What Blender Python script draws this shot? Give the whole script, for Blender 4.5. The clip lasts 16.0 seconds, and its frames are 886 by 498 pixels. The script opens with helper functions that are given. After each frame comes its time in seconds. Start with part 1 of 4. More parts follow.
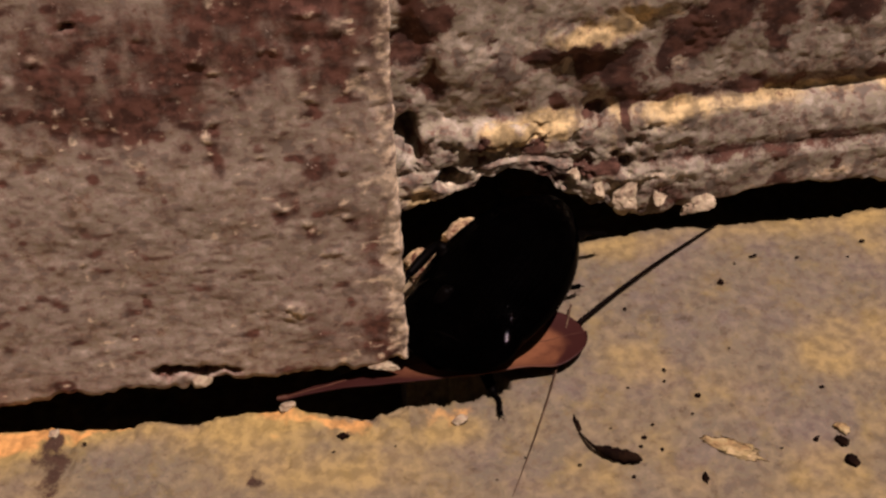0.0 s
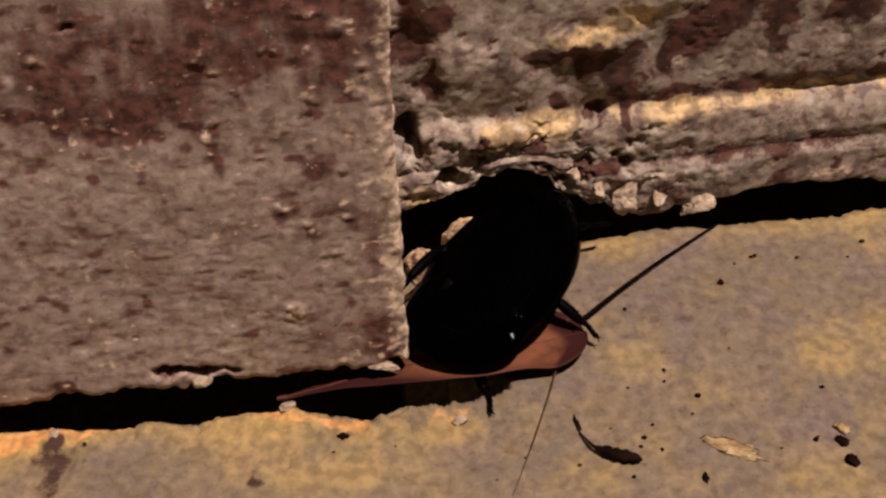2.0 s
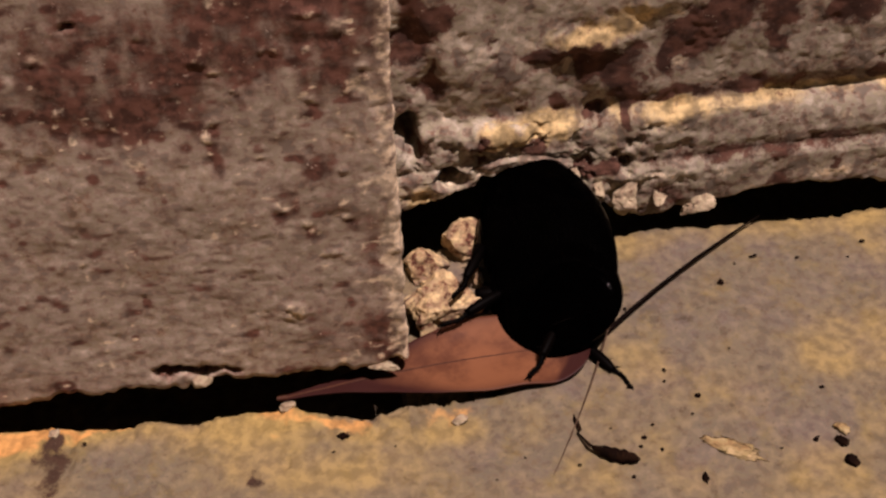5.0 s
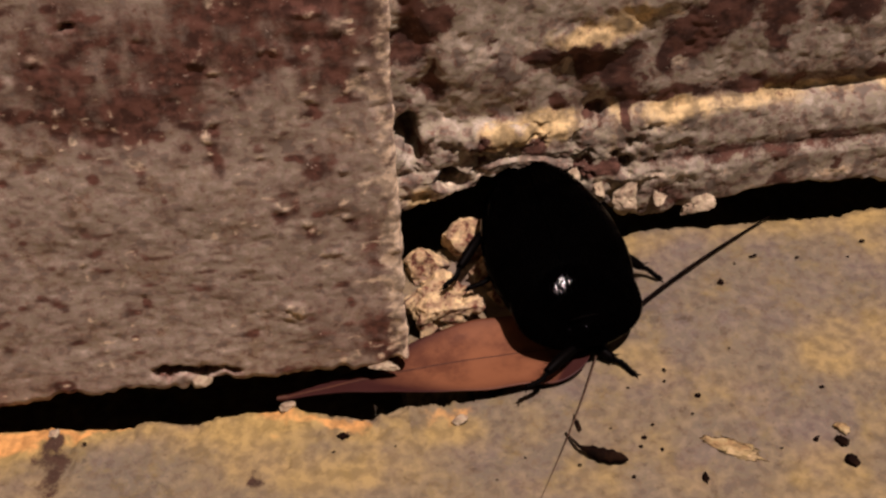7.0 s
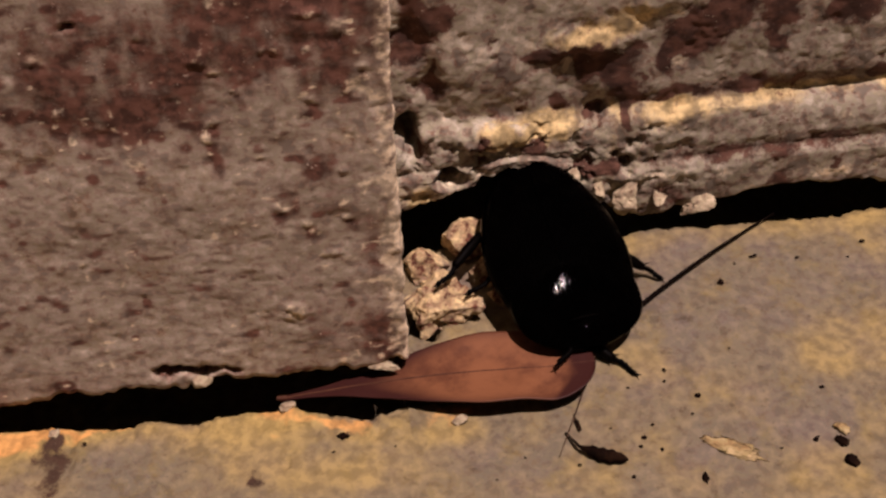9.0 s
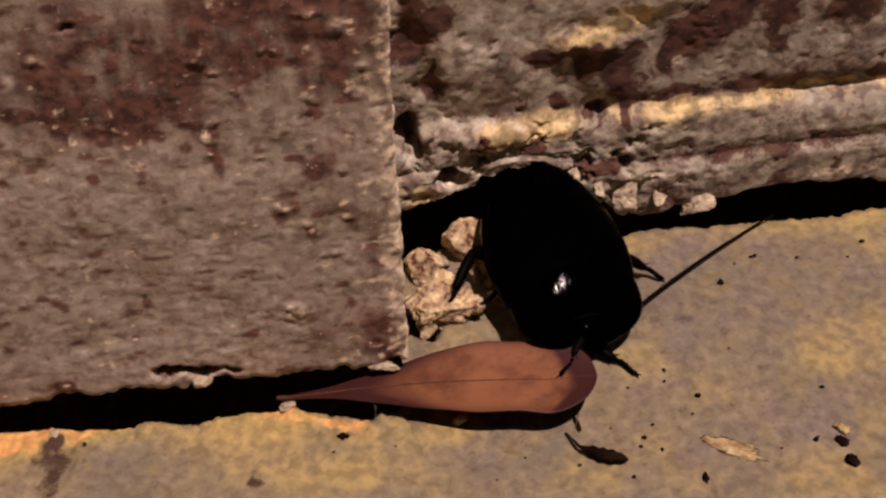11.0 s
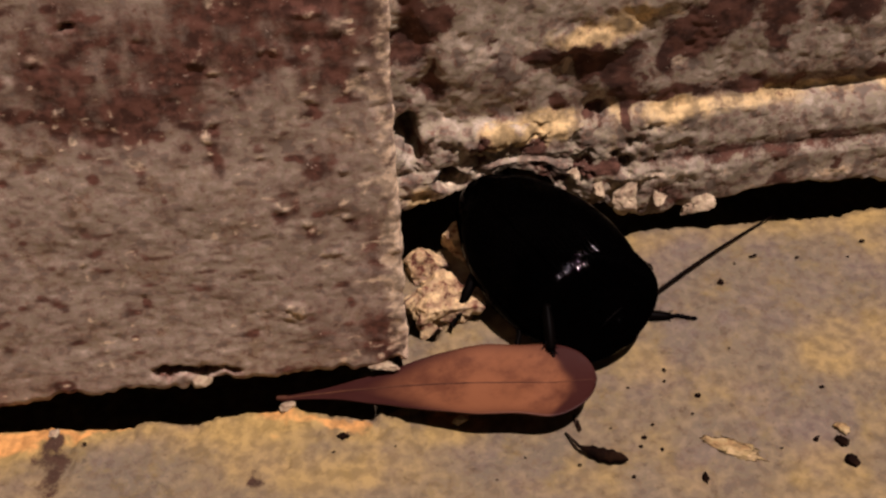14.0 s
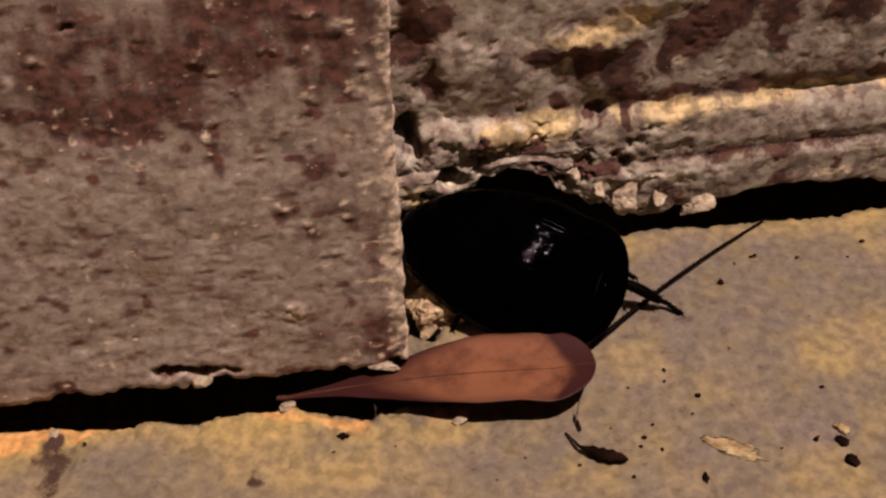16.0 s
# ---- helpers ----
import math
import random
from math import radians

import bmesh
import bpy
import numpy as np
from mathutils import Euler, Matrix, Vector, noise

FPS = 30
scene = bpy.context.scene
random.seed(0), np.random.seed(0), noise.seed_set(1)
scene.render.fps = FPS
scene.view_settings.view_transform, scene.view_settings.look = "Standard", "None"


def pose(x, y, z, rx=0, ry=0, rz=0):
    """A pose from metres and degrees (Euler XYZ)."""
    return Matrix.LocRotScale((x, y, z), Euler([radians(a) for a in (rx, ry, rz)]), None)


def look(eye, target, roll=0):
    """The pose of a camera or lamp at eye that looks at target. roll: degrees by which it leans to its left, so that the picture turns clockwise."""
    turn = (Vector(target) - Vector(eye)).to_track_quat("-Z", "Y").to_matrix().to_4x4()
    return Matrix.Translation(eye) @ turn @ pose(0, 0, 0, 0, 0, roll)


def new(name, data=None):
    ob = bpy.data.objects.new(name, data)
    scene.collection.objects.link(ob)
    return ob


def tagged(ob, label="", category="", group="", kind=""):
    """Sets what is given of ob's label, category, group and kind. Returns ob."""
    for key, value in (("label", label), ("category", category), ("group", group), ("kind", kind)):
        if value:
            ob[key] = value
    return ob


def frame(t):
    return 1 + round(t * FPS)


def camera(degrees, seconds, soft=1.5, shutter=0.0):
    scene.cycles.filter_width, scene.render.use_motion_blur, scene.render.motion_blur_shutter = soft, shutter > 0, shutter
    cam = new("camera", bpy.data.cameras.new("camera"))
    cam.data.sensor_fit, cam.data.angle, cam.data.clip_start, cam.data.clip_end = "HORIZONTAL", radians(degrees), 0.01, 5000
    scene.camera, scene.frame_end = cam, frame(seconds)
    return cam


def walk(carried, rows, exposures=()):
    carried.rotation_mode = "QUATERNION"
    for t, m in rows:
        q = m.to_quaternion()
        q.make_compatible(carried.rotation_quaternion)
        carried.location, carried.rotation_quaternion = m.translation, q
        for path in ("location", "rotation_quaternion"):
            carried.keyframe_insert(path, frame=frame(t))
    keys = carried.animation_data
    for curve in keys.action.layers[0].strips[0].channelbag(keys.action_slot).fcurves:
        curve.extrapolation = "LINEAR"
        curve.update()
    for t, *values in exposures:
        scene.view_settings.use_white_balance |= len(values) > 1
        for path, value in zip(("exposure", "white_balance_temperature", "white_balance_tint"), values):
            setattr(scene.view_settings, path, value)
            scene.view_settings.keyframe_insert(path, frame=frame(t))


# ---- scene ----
# ---- camera ----
MM = 0.001
EYE, TARGET = (-0.01082, -0.10836, 0.10889), (0.0, 0.0, 0.0)
cam = camera(36, 16.0, soft=2.5)
walk(cam, [(0.0, look(EYE, TARGET, -1.7)), (16.0, look(EYE, TARGET, -1.7))], exposures=[(0.0, 0.0), (16.0, 0.0)])

# ---- night air and the one warm lamp overhead ----
world = bpy.data.worlds.new("night")
scene.world = world
world.use_nodes = True
world.node_tree.nodes["Background"].inputs[0].default_value = (0.55, 0.62, 0.8, 1)
world.node_tree.nodes["Background"].inputs[1].default_value = 0.009
lamp = bpy.data.lights.new("porch_light", "AREA")
lamp.shape, lamp.size, lamp.energy, lamp.color = "DISK", 0.032, 67, (1.0, 0.797, 0.79)
new("porch_light", lamp).matrix_world = look((0.42, -0.42, 1.95), (0, 0, 0))


# ---- noise on arrays ----
def lattice(ix, iy, iz, seed):
    h = (ix * 374761393 + iy * 668265263 + iz * 2147483647 + seed * 1274126177) & 0xFFFFFFFF
    h = ((h ^ (h >> 13)) * 1274126177) & 0xFFFFFFFF
    h = ((h ^ (h >> 16)) * 2246822519) & 0xFFFFFFFF
    return ((h ^ (h >> 15)) & 0xFFFF) / 32767.5 - 1.0


def smooth(x, a, b):
    t = np.clip((x - a) / (b - a), 0, 1)
    return t * t * (3 - 2 * t)


def vnoise(p, size, seed=0):
    """Smooth noise from -1 to 1 at the points p (n, 3), with lumps of that size."""
    q = p / size
    i = np.floor(q).astype(np.int64)
    f = q - i
    f = f * f * (3 - 2 * f)
    out = 0
    for dx in (0, 1):
        for dy in (0, 1):
            for dz in (0, 1):
                w = (f[:, 0] if dx else 1 - f[:, 0]) * (f[:, 1] if dy else 1 - f[:, 1]) * (f[:, 2] if dz else 1 - f[:, 2])
                out = out + w * lattice(i[:, 0] + dx, i[:, 1] + dy, i[:, 2] + dz, seed)
    return out


def fbm(p, size, octaves=4, gain=0.5, seed=0):
    out, amp = 0, 1.0
    for k in range(octaves):
        out = out + amp * vnoise(p, size, seed + 17 * k)
        size, amp = size * 0.5, amp * gain
    return out


def blobs(a, b, rows, warp=0.7):
    """Sum of soft spots (a, b, radius a, radius b, amount)."""
    out = np.zeros_like(a)
    q = np.stack([a, b, 0 * a], 1)
    wa, wb = warp * fbm(q, 3.0, 4, 0.65, 101), warp * fbm(q, 3.0, 4, 0.65, 131)
    a, b = a + wa, b + wb
    for ca, cb, ra, rb, k in rows:
        out += k * np.exp(-(((a - ca) / ra) ** 2 + ((b - cb) / rb) ** 2) ** 1.6)
    return out


# ---- materials ----
def node(nt, kind, **sets):
    n = nt.nodes.new(kind)
    for key, value in sets.items():
        n.inputs[key.replace("_", " ")].default_value = value
    return n


def mix(nt, fac, a, b):
    n = nt.nodes.new("ShaderNodeMix")
    n.data_type = "RGBA"
    for k, v in ((0, fac), (6, a), (7, b)):
        if hasattr(v, "is_linked"):
            nt.links.new(v, n.inputs[k])
        else:
            n.inputs[k].default_value = v if k == 0 else (*v, 1)
    return n.outputs[2]


def ramp(nt, value, a, b):
    n = nt.nodes.new("ShaderNodeMapRange")
    n.interpolation_type = "SMOOTHSTEP"
    nt.links.new(value, n.inputs[0])
    n.inputs[1].default_value, n.inputs[2].default_value = a, b
    return n.outputs[0]


def noise_tex(nt, co, mm, detail=5, rough=0.6, dist=0.0):
    n = node(nt, "ShaderNodeTexNoise", Scale=1000.0 / mm, Detail=detail, Roughness=rough, Distortion=dist)
    nt.links.new(co, n.inputs["Vector"])
    return n.outputs[0]


def plus(nt, a, b, k):
    n = nt.nodes.new("ShaderNodeMath")
    n.operation = "MULTIPLY_ADD"
    nt.links.new(b, n.inputs[0])
    n.inputs[1].default_value = k
    nt.links.new(a, n.inputs[2])
    return n.outputs[0]


def mineral(name, dark, mid, pale, stains=(), grain=0.5, lump=6.0, rough=0.9, bump=0.25, stretch=(1, 1, 1), warm=None, warmth=(0.52, 0.72), cool=None, spots=(0.50, 0.36), flecks=0.5, mottle=0.5, speck=1.6, spec=0.25, split=(0.6, 1.5)):
    """Stone, mortar or concrete: tones at several scales, grain, and stains that follow an attribute of the mesh."""
    m = bpy.data.materials.new(name)
    m.use_nodes = True
    nt = m.node_tree
    bsdf = nt.nodes["Principled BSDF"]
    tc = nt.nodes.new("ShaderNodeTexCoord")
    mp = nt.nodes.new("ShaderNodeMapping")
    mp.inputs["Scale"].default_value = stretch
    nt.links.new(tc.outputs["Object"], mp.inputs["Vector"])
    co = mp.outputs[0]
    big, small, fine = noise_tex(nt, co, lump, 7, 0.66), noise_tex(nt, co, lump * 0.3, 6, 0.66, 0.15), noise_tex(nt, co, grain, 4, 0.7)
    col = mix(nt, ramp(nt, big, 0.36, 0.64), mid, pale)
    if warm:
        patch = noise_tex(nt, co, lump * 0.75, 7, 0.7, 0.15)
        col = mix(nt, ramp(nt, patch, *warmth), col, warm)
    if cool:
        haze = noise_tex(nt, co, lump * 1.7, 6, 0.68, 0.2)
        col = mix(nt, ramp(nt, haze, 0.47, 0.66), col, cool)
    col = mix(nt, ramp(nt, small, *spots), col, dark)
    blot = noise_tex(nt, co, speck, 4, 0.55, 0.2)
    tones = nt.nodes.new("ShaderNodeValToRGB")
    el = tones.color_ramp.elements
    el[0].position, el[0].color = 0.385, (*(c * 0.4 for c in dark), 1)
    el[1].position, el[1].color = 0.64, (*(min(1, c * 1.45) for c in pale), 1)
    for pos, tone in ((0.435, (dark[0] * 1.2, dark[1] * 0.9, dark[2] * 0.7)), (0.48, mid), (0.53, (mid[0] * 0.9, mid[1] * 0.98, mid[2] * 0.76)), (0.575, pale)):
        e = el.new(pos)
        e.color = (*tone, 1)
    nt.links.new(blot, tones.inputs[0])
    col = mix(nt, mottle, col, tones.outputs[0])
    col = mix(nt, ramp(nt, fine, 0.42, 0.26), col, tuple(c * 0.62 for c in mid))
    for attr, tone, lo, hi, k in stains:
        at = nt.nodes.new("ShaderNodeAttribute")
        at.attribute_name = attr
        wild = plus(nt, plus(nt, plus(nt, at.outputs["Fac"], blot, 1.7 * k), small, 0.8 * k), fine, 1.2 * k)
        two = mix(nt, ramp(nt, blot, 0.38, 0.62), tuple(c * split[0] for c in tone), tuple(min(1, c * split[1]) for c in tone))
        col = mix(nt, ramp(nt, wild, lo + 1.85 * k, hi + 1.85 * k), col, two)
    fleck = plus(nt, fine, small, 0.4)
    col = mix(nt, ramp(nt, fleck, 0.84, 1.02), col, tuple(min(1, c * (1 + flecks)) for c in pale))
    nt.links.new(col, bsdf.inputs["Base Color"])
    bsdf.inputs["Roughness"].default_value = rough
    bsdf.inputs["Specular IOR Level"].default_value = spec
    b1 = node(nt, "ShaderNodeBump", Strength=bump, Distance=0.0004)
    nt.links.new(plus(nt, fine, small, 1.5), b1.inputs["Height"])
    nt.links.new(b1.outputs[0], bsdf.inputs["Normal"])
    return m


def sheen(name, tone, tone2, rough, mm=1.0, bump=0.05, spec=0.4, tip=None):
    m = bpy.data.materials.new(name)
    m.use_nodes = True
    nt = m.node_tree
    bsdf = nt.nodes["Principled BSDF"]
    tc = nt.nodes.new("ShaderNodeTexCoord")
    a, b = noise_tex(nt, tc.outputs["Object"], mm, 5, 0.65), noise_tex(nt, tc.outputs["Object"], mm * 6, 3)
    n = ramp(nt, plus(nt, a, b, 1.0), 0.75, 1.25)
    col = mix(nt, n, tone, tone2)
    if tip:
        at = nt.nodes.new("ShaderNodeAttribute")
        at.attribute_name = "tip"
        col = mix(nt, ramp(nt, plus(nt, at.outputs["Fac"], a, 0.35), 0.35, 0.95), col, tip)
    nt.links.new(col, bsdf.inputs["Base Color"])
    bsdf.inputs["Roughness"].default_value = rough
    bsdf.inputs["Specular IOR Level"].default_value = spec
    bm_ = node(nt, "ShaderNodeBump", Strength=bump, Distance=0.0002)
    nt.links.new(a, bm_.inputs["Height"])
    nt.links.new(bm_.outputs[0], bsdf.inputs["Normal"])
    return m


RUST_SHADE, OCHRE, PALE = (0.078, 0.036, 0.024), (0.46, 0.34, 0.165), (0.60, 0.48, 0.33)
M_BLOCK = mineral("weathered_render", (0.21, 0.128, 0.092), (0.43, 0.340, 0.260), (0.51, 0.418, 0.330),
                  [("rust_shade", (0.142, 0.066, 0.046), 0.07, 1.08, 0.8), ("pale", PALE, 0.35, 0.95, 0.8)], 0.4, 6.0, bump=0.11, warm=(0.30, 0.20, 0.12), warmth=(0.49, 0.66), cool=(0.37, 0.295, 0.225), spots=(0.42, 0.30), flecks=1.0, mottle=0.42, speck=1.3)
M_WALL = mineral("flaking_render", (0.15, 0.096, 0.072), (0.31, 0.258, 0.195), (0.38, 0.325, 0.25),
                 [("pale", PALE, 0.4, 1.0, 1.0), ("ochre", OCHRE, 0.2, 1.0, 0.6), ("rust_shade", RUST_SHADE, 0.27, 0.74, 0.75)], 0.45, 6.0, bump=0.14, warm=(0.25, 0.19, 0.115), spots=(0.47, 0.35), mottle=0.6, speck=1.9)
M_SLAB = mineral("old_concrete", (0.098, 0.072, 0.047), (0.143, 0.116, 0.083), (0.180, 0.141, 0.089),
                 [("ochre", (0.315, 0.222, 0.078), -0.05, 1.35, 0.18), ("orange", (0.52, 0.27, 0.085), 0.2, 1.0, 0.35), ("rust_shade", (0.048, 0.025, 0.015), 0.3, 1.0, 0.8)], 0.3, 5.0, bump=0.1, warm=(0.205, 0.150, 0.060), warmth=(0.46, 0.72), cool=(0.158, 0.123, 0.100), spots=(0.42, 0.33), flecks=0.4, mottle=0.30, speck=1.3, split=(0.82, 1.22))
M_CRUMB = mineral("mortar_crumb", (0.12, 0.045, 0.028), (0.37, 0.265, 0.155), (0.72, 0.53, 0.27), (), 0.35, 4.0, bump=0.15, warm=(0.26, 0.15, 0.09), warmth=(0.47, 0.62), cool=(0.30, 0.23, 0.19), spots=(0.49, 0.42), mottle=0.5, speck=1.6)
M_CHALK = mineral("chalky_mortar", (0.17, 0.115, 0.075), (0.34, 0.265, 0.175), (0.50, 0.405, 0.27), (), 0.35, 3.0, bump=0.15, warm=(0.33, 0.24, 0.15), spots=(0.42, 0.33), mottle=0.4, speck=1.2)
M_GRIT = mineral("dark_grit", (0.004, 0.002, 0.0015), (0.007, 0.0032, 0.002), (0.013, 0.006, 0.003), (), 0.3, 1.0, spec=0.04)
M_FLAKE = mineral("yellow_flake", (0.20, 0.135, 0.06), (0.31, 0.22, 0.10), (0.38, 0.28, 0.14), (), 0.4, 2.0)
M_LEAF = sheen("dry_leaf", (0.085, 0.029, 0.015), (0.195, 0.077, 0.035), 0.55, 2.4, 0.3, spec=0.16, tip=(0.036, 0.010, 0.008))
M_RIB = sheen("leaf_rib", (0.05, 0.018, 0.010), (0.09, 0.034, 0.018), 0.55, 0.6, spec=0.16)
M_SHELL = sheen("black_shell", (0.0002, 0.00015, 0.00015), (0.0004, 0.0003, 0.0003), 0.04, 0.5, 0.03, spec=0.009)
M_LIMB = sheen("dark_limb", (0.0006, 0.0004, 0.0004), (0.0014, 0.0008, 0.0006), 0.5, 0.4, spec=0.02)
M_FEELER = sheen("brown_feeler", (0.002, 0.001, 0.0008), (0.006, 0.003, 0.002), 0.6, 0.3, spec=0.03)

M_THREAD = sheen("thin_feeler", (0.05, 0.028, 0.017), (0.12, 0.075, 0.045), 0.6, 0.3, spec=0.15)


# ---- mesh helpers ----
def grid_mesh(name, pts, mat, attrs=None, close_j=False, flip=False, keep=None):
    """A sheet from an array of points (rows, columns, 3) in millimetres."""
    ni, nj = pts.shape[:2]
    idx = np.arange(ni * nj).reshape(ni, nj)
    nxt = np.roll(idx, -1, 1) if close_j else idx[:, 1:]
    cur = idx if close_j else idx[:, :-1]
    q = np.stack([cur[:-1], cur[1:], nxt[1:], nxt[:-1]], -1).reshape(-1, 4)
    if keep is not None:
        q = q[keep[:, :q.shape[0] // (ni - 1)].reshape(-1)]
    if flip:
        q = q[:, ::-1]
    me = bpy.data.meshes.new(name)
    me.vertices.add(ni * nj)
    me.vertices.foreach_set("co", (pts.reshape(-1) * MM).astype(np.float32))
    me.loops.add(q.size)
    me.loops.foreach_set("vertex_index", q.reshape(-1).astype(np.int32))
    me.polygons.add(len(q))
    me.polygons.foreach_set("loop_start", np.arange(0, q.size, 4, dtype=np.int32))
    me.update(calc_edges=True)
    me.shade_smooth()
    for key, value in (attrs or {}).items():
        me.attributes.new(key, "FLOAT", "POINT").data.foreach_set("value", np.asarray(value, np.float32).reshape(-1))
    me.materials.append(mat)
    me.validate()
    return me


def part(name, data, parent, label="", m=None):
    ob = new(name, data)
    ob.parent = parent
    if m is not None:
        ob.matrix_basis = m
    return tagged(ob, label)


def spread(fine, far, n=14):
    """Fine steps in the middle, growing steps out to far on both sides."""
    lo = fine[0] - np.geomspace(fine[1] - fine[0], fine[0] - far[0], n)[::-1] if far[0] < fine[0] else []
    hi = fine[-1] + np.geomspace(fine[1] - fine[0], far[1] - fine[-1], n) if far[1] > fine[-1] else []
    return np.concatenate([lo, fine, hi])


def normals(path):
    d = np.gradient(path, axis=0)
    n = np.stack([-d[:, 1], d[:, 0]], 1)
    return n / np.maximum(np.linalg.norm(n, axis=1, keepdims=True), 1e-9)


def resample(corners, step):
    out = []
    for a, b, s in zip(corners[:-1], corners[1:], step):
        a, b = np.array(a, float), np.array(b, float)
        k = max(1, int(round(np.linalg.norm(b - a) / s)))
        out.append(a + (b - a) * (np.arange(k) / k)[:, None])
    return np.concatenate(out + [np.array([corners[-1]], float)])


# ---- the ground: an old slab, broken off along the wall ----
EDGE_X, BLOCK_Y, WALL_Y = -5.7, -18.2, 0.9


def slab_height(x, y):
    """The gentle unevenness of the slab (mm)."""
    return 0.35 * fbm(np.stack([x, y, 0 * x], 1), 14, 3, 0.5, 5)


def ground():
    xs = spread(np.concatenate([np.arange(-54, -6.3, 0.26), [-6.2, -6.2], np.arange(-6.05, 8, 0.18), np.arange(8, 58, 0.26)]), (-30000, 30000))
    right = np.arange(len(xs)) > np.argmin(np.abs(xs + 6.2))
    path = np.concatenate([resample([(30000, -14), (2000, -14), (60, -14), (3, -14), (0.7, -13), (0.15, -1.2), (-0.25, -0.35), (-1.0, 0)], (9000, 500, 20, 1, 0.7, 0.15, 0.18)),
                           np.stack([-1.0 - spread(np.arange(0.2, 62, 0.26), (0.2, 30000)), 0 * spread(np.arange(0.2, 62, 0.26), (0.2, 30000))], 1)])
    x, t = np.meshgrid(xs, path[:, 0], indexing="ij")
    z = np.broadcast_to(path[:, 1], x.shape).copy()
    one = np.stack([xs, 0 * xs, 0 * xs], 1)
    broken = np.interp(xs, [-47, -40, -33, -24.6, -20, -18.3, -16.3, -13.2, -9.9, -8.1, -6.3], [-19.0, -19.9, -20.0, -20.5, -20.1, -19.5, -20.6, -21.7, -22.6, -21.8, -21.4])
    rim = np.where(right, -0.2 + 0.7 * np.exp(-((xs - 27) / 5) ** 2), broken) + (0.26 + 0.24 * right) * fbm(one, 4, 5, 0.66, 3)
    rim = np.where(np.abs(xs) > 300, np.where(xs < 0, -19.5, -0.2), rim)
    y = t + rim[:, None]
    p = np.stack([x, y, z], -1).reshape(-1, 3)
    near = smooth(-np.abs(p[:, 0]) - np.abs(p[:, 1]), -400, -150)
    top = smooth(p[:, 2], -3, 0)
    flat = p * np.array([1, 1, 0.3])
    edge = np.exp(-((t.reshape(-1) + 1.3) / 2.4) ** 2)
    corner = np.exp(-(np.hypot(np.maximum(0, p[:, 0] + 6.2), p[:, 1] + 20.8) / 2.4) ** 2) * (p[:, 0] > -6.25)
    edge = np.maximum(edge, corner)
    dz = slab_height(p[:, 0], p[:, 1]) + (0.05 + 0.38 * edge * smooth(-p[:, 0], -8, 5)) * fbm(flat, 2.0, 5, 0.66, 9)
    pits = blobs(p[:, 0], p[:, 1], [(-3.3, -9.6, 1.7, 2.8, -9.0), (-18.4, -26.6, 0.7, 0.8, -0.6), (-40.5, -24, 1.2, 1.6, -0.5), (-33, -24.5, 0.9, 0.9, -0.25), (-11.5, -22.6, 0.8, 0.6, -0.4)])
    slot = smooth(blobs(p[:, 0], p[:, 1], [(-7.3, -19.9, 3.8, 1.7, 1), (-2.7, -20.1, 3.8, 2.0, 1), (1.6, -20.2, 2.8, 1.6, 1)]), 0.4, 0.62) * np.repeat(right, len(path))
    p[:, 2] += near * top * (dz + pits - 14 * slot)
    p[:, 1] += near * (1 - top) * 0.5 * fbm(p, 2.5, 3, 0.6, 21) * smooth(p[:, 2], -13, -6)
    # ochre tint; along the broken rim it also paints the light caught there
    ochre = edge * (0.5 + 0.4 * smooth(-p[:, 0], -5, 40)) + 0.32 * fbm(flat, 12, 4, 0.6, 31) + 0.24 * np.maximum(0, fbm(flat, 6, 3, 0.55, 33)) + blobs(p[:, 0], p[:, 1], [(-6.9, -27.5, 12.7, 4.2, 0.5), (-13.8, -30.0, 8.1, 2.7, 0.35), (-45.2, -22.3, 3.4, 2.1, 0.5), (40.5, -19.3, 7.0, 4.7, 0.65), (36.6, -21.8, 3.5, 3.0, 0.25), (21.4, -2.0, 6.3, 2.7, 0.45), (18.1, -19.3, 3.5, 3.1, 0.4), (14.9, -14.9, 3.0, 4.8, 0.3), (-43.7, -21.1, 5.1, 1.6, 0.7), (-37.0, -21.3, 4.5, 1.0, 0.5), (-2.2, -25.4, 3.9, 2.1, 0.55), (-16.7, -21.9, 3.4, 1.8, 0.45), (-12.3, -24.7, 2.8, 1.4, 0.5), (8.4, -33.0, 5.4, 2.6, 0.3), (-0.4, -33.1, 8.0, 2.0, 0.35), (20.1, -35.2, 3.2, 1.9, 0.35), (19.4, -5.4, 3.7, 2.6, 0.3), (-30.1, -26.4, 16.5, 4.2, 0.25)])
    rust_shade = blobs(p[:, 0], p[:, 1], [(-21.9, -29.4, 0.9, 1.2, 1.1), (-41.8, -23.6, 2.0, 2.4, 0.95), (-42.1, -26.9, 1.5, 1.6, 0.8), (-38.6, -22.5, 0.4, 0.7, 0.7), (-34.8, -25.8, 1.2, 1.2, 0.45), (-13.0, -24.7, 0.8, 0.6, 0.8), (-3.4, -25.9, 0.8, 0.6, 0.5), (-45.6, -24.3, 1.7, 0.7, 0.35), (-30.2, -24.3, 1.0, 0.7, 0.35), (-41.4, -22.1, 1.1, 0.7, 0.6)])
    orange = blobs(p[:, 0], p[:, 1], [(-44.5, -20.9, 6.5, 1.7, 1.3), (-36.0, -20.9, 3.5, 0.8, 0.8), (-19.0, -21.4, 2.6, 1.4, 0.8), (-12.5, -23.6, 2.6, 1.3, 0.85), (-15.5, -22.6, 1.6, 1.0, 0.7), (-2.5, -23.6, 4.0, 1.0, 0.6), (40.0, -18.5, 4.5, 2.8, 0.08)], 1.0)
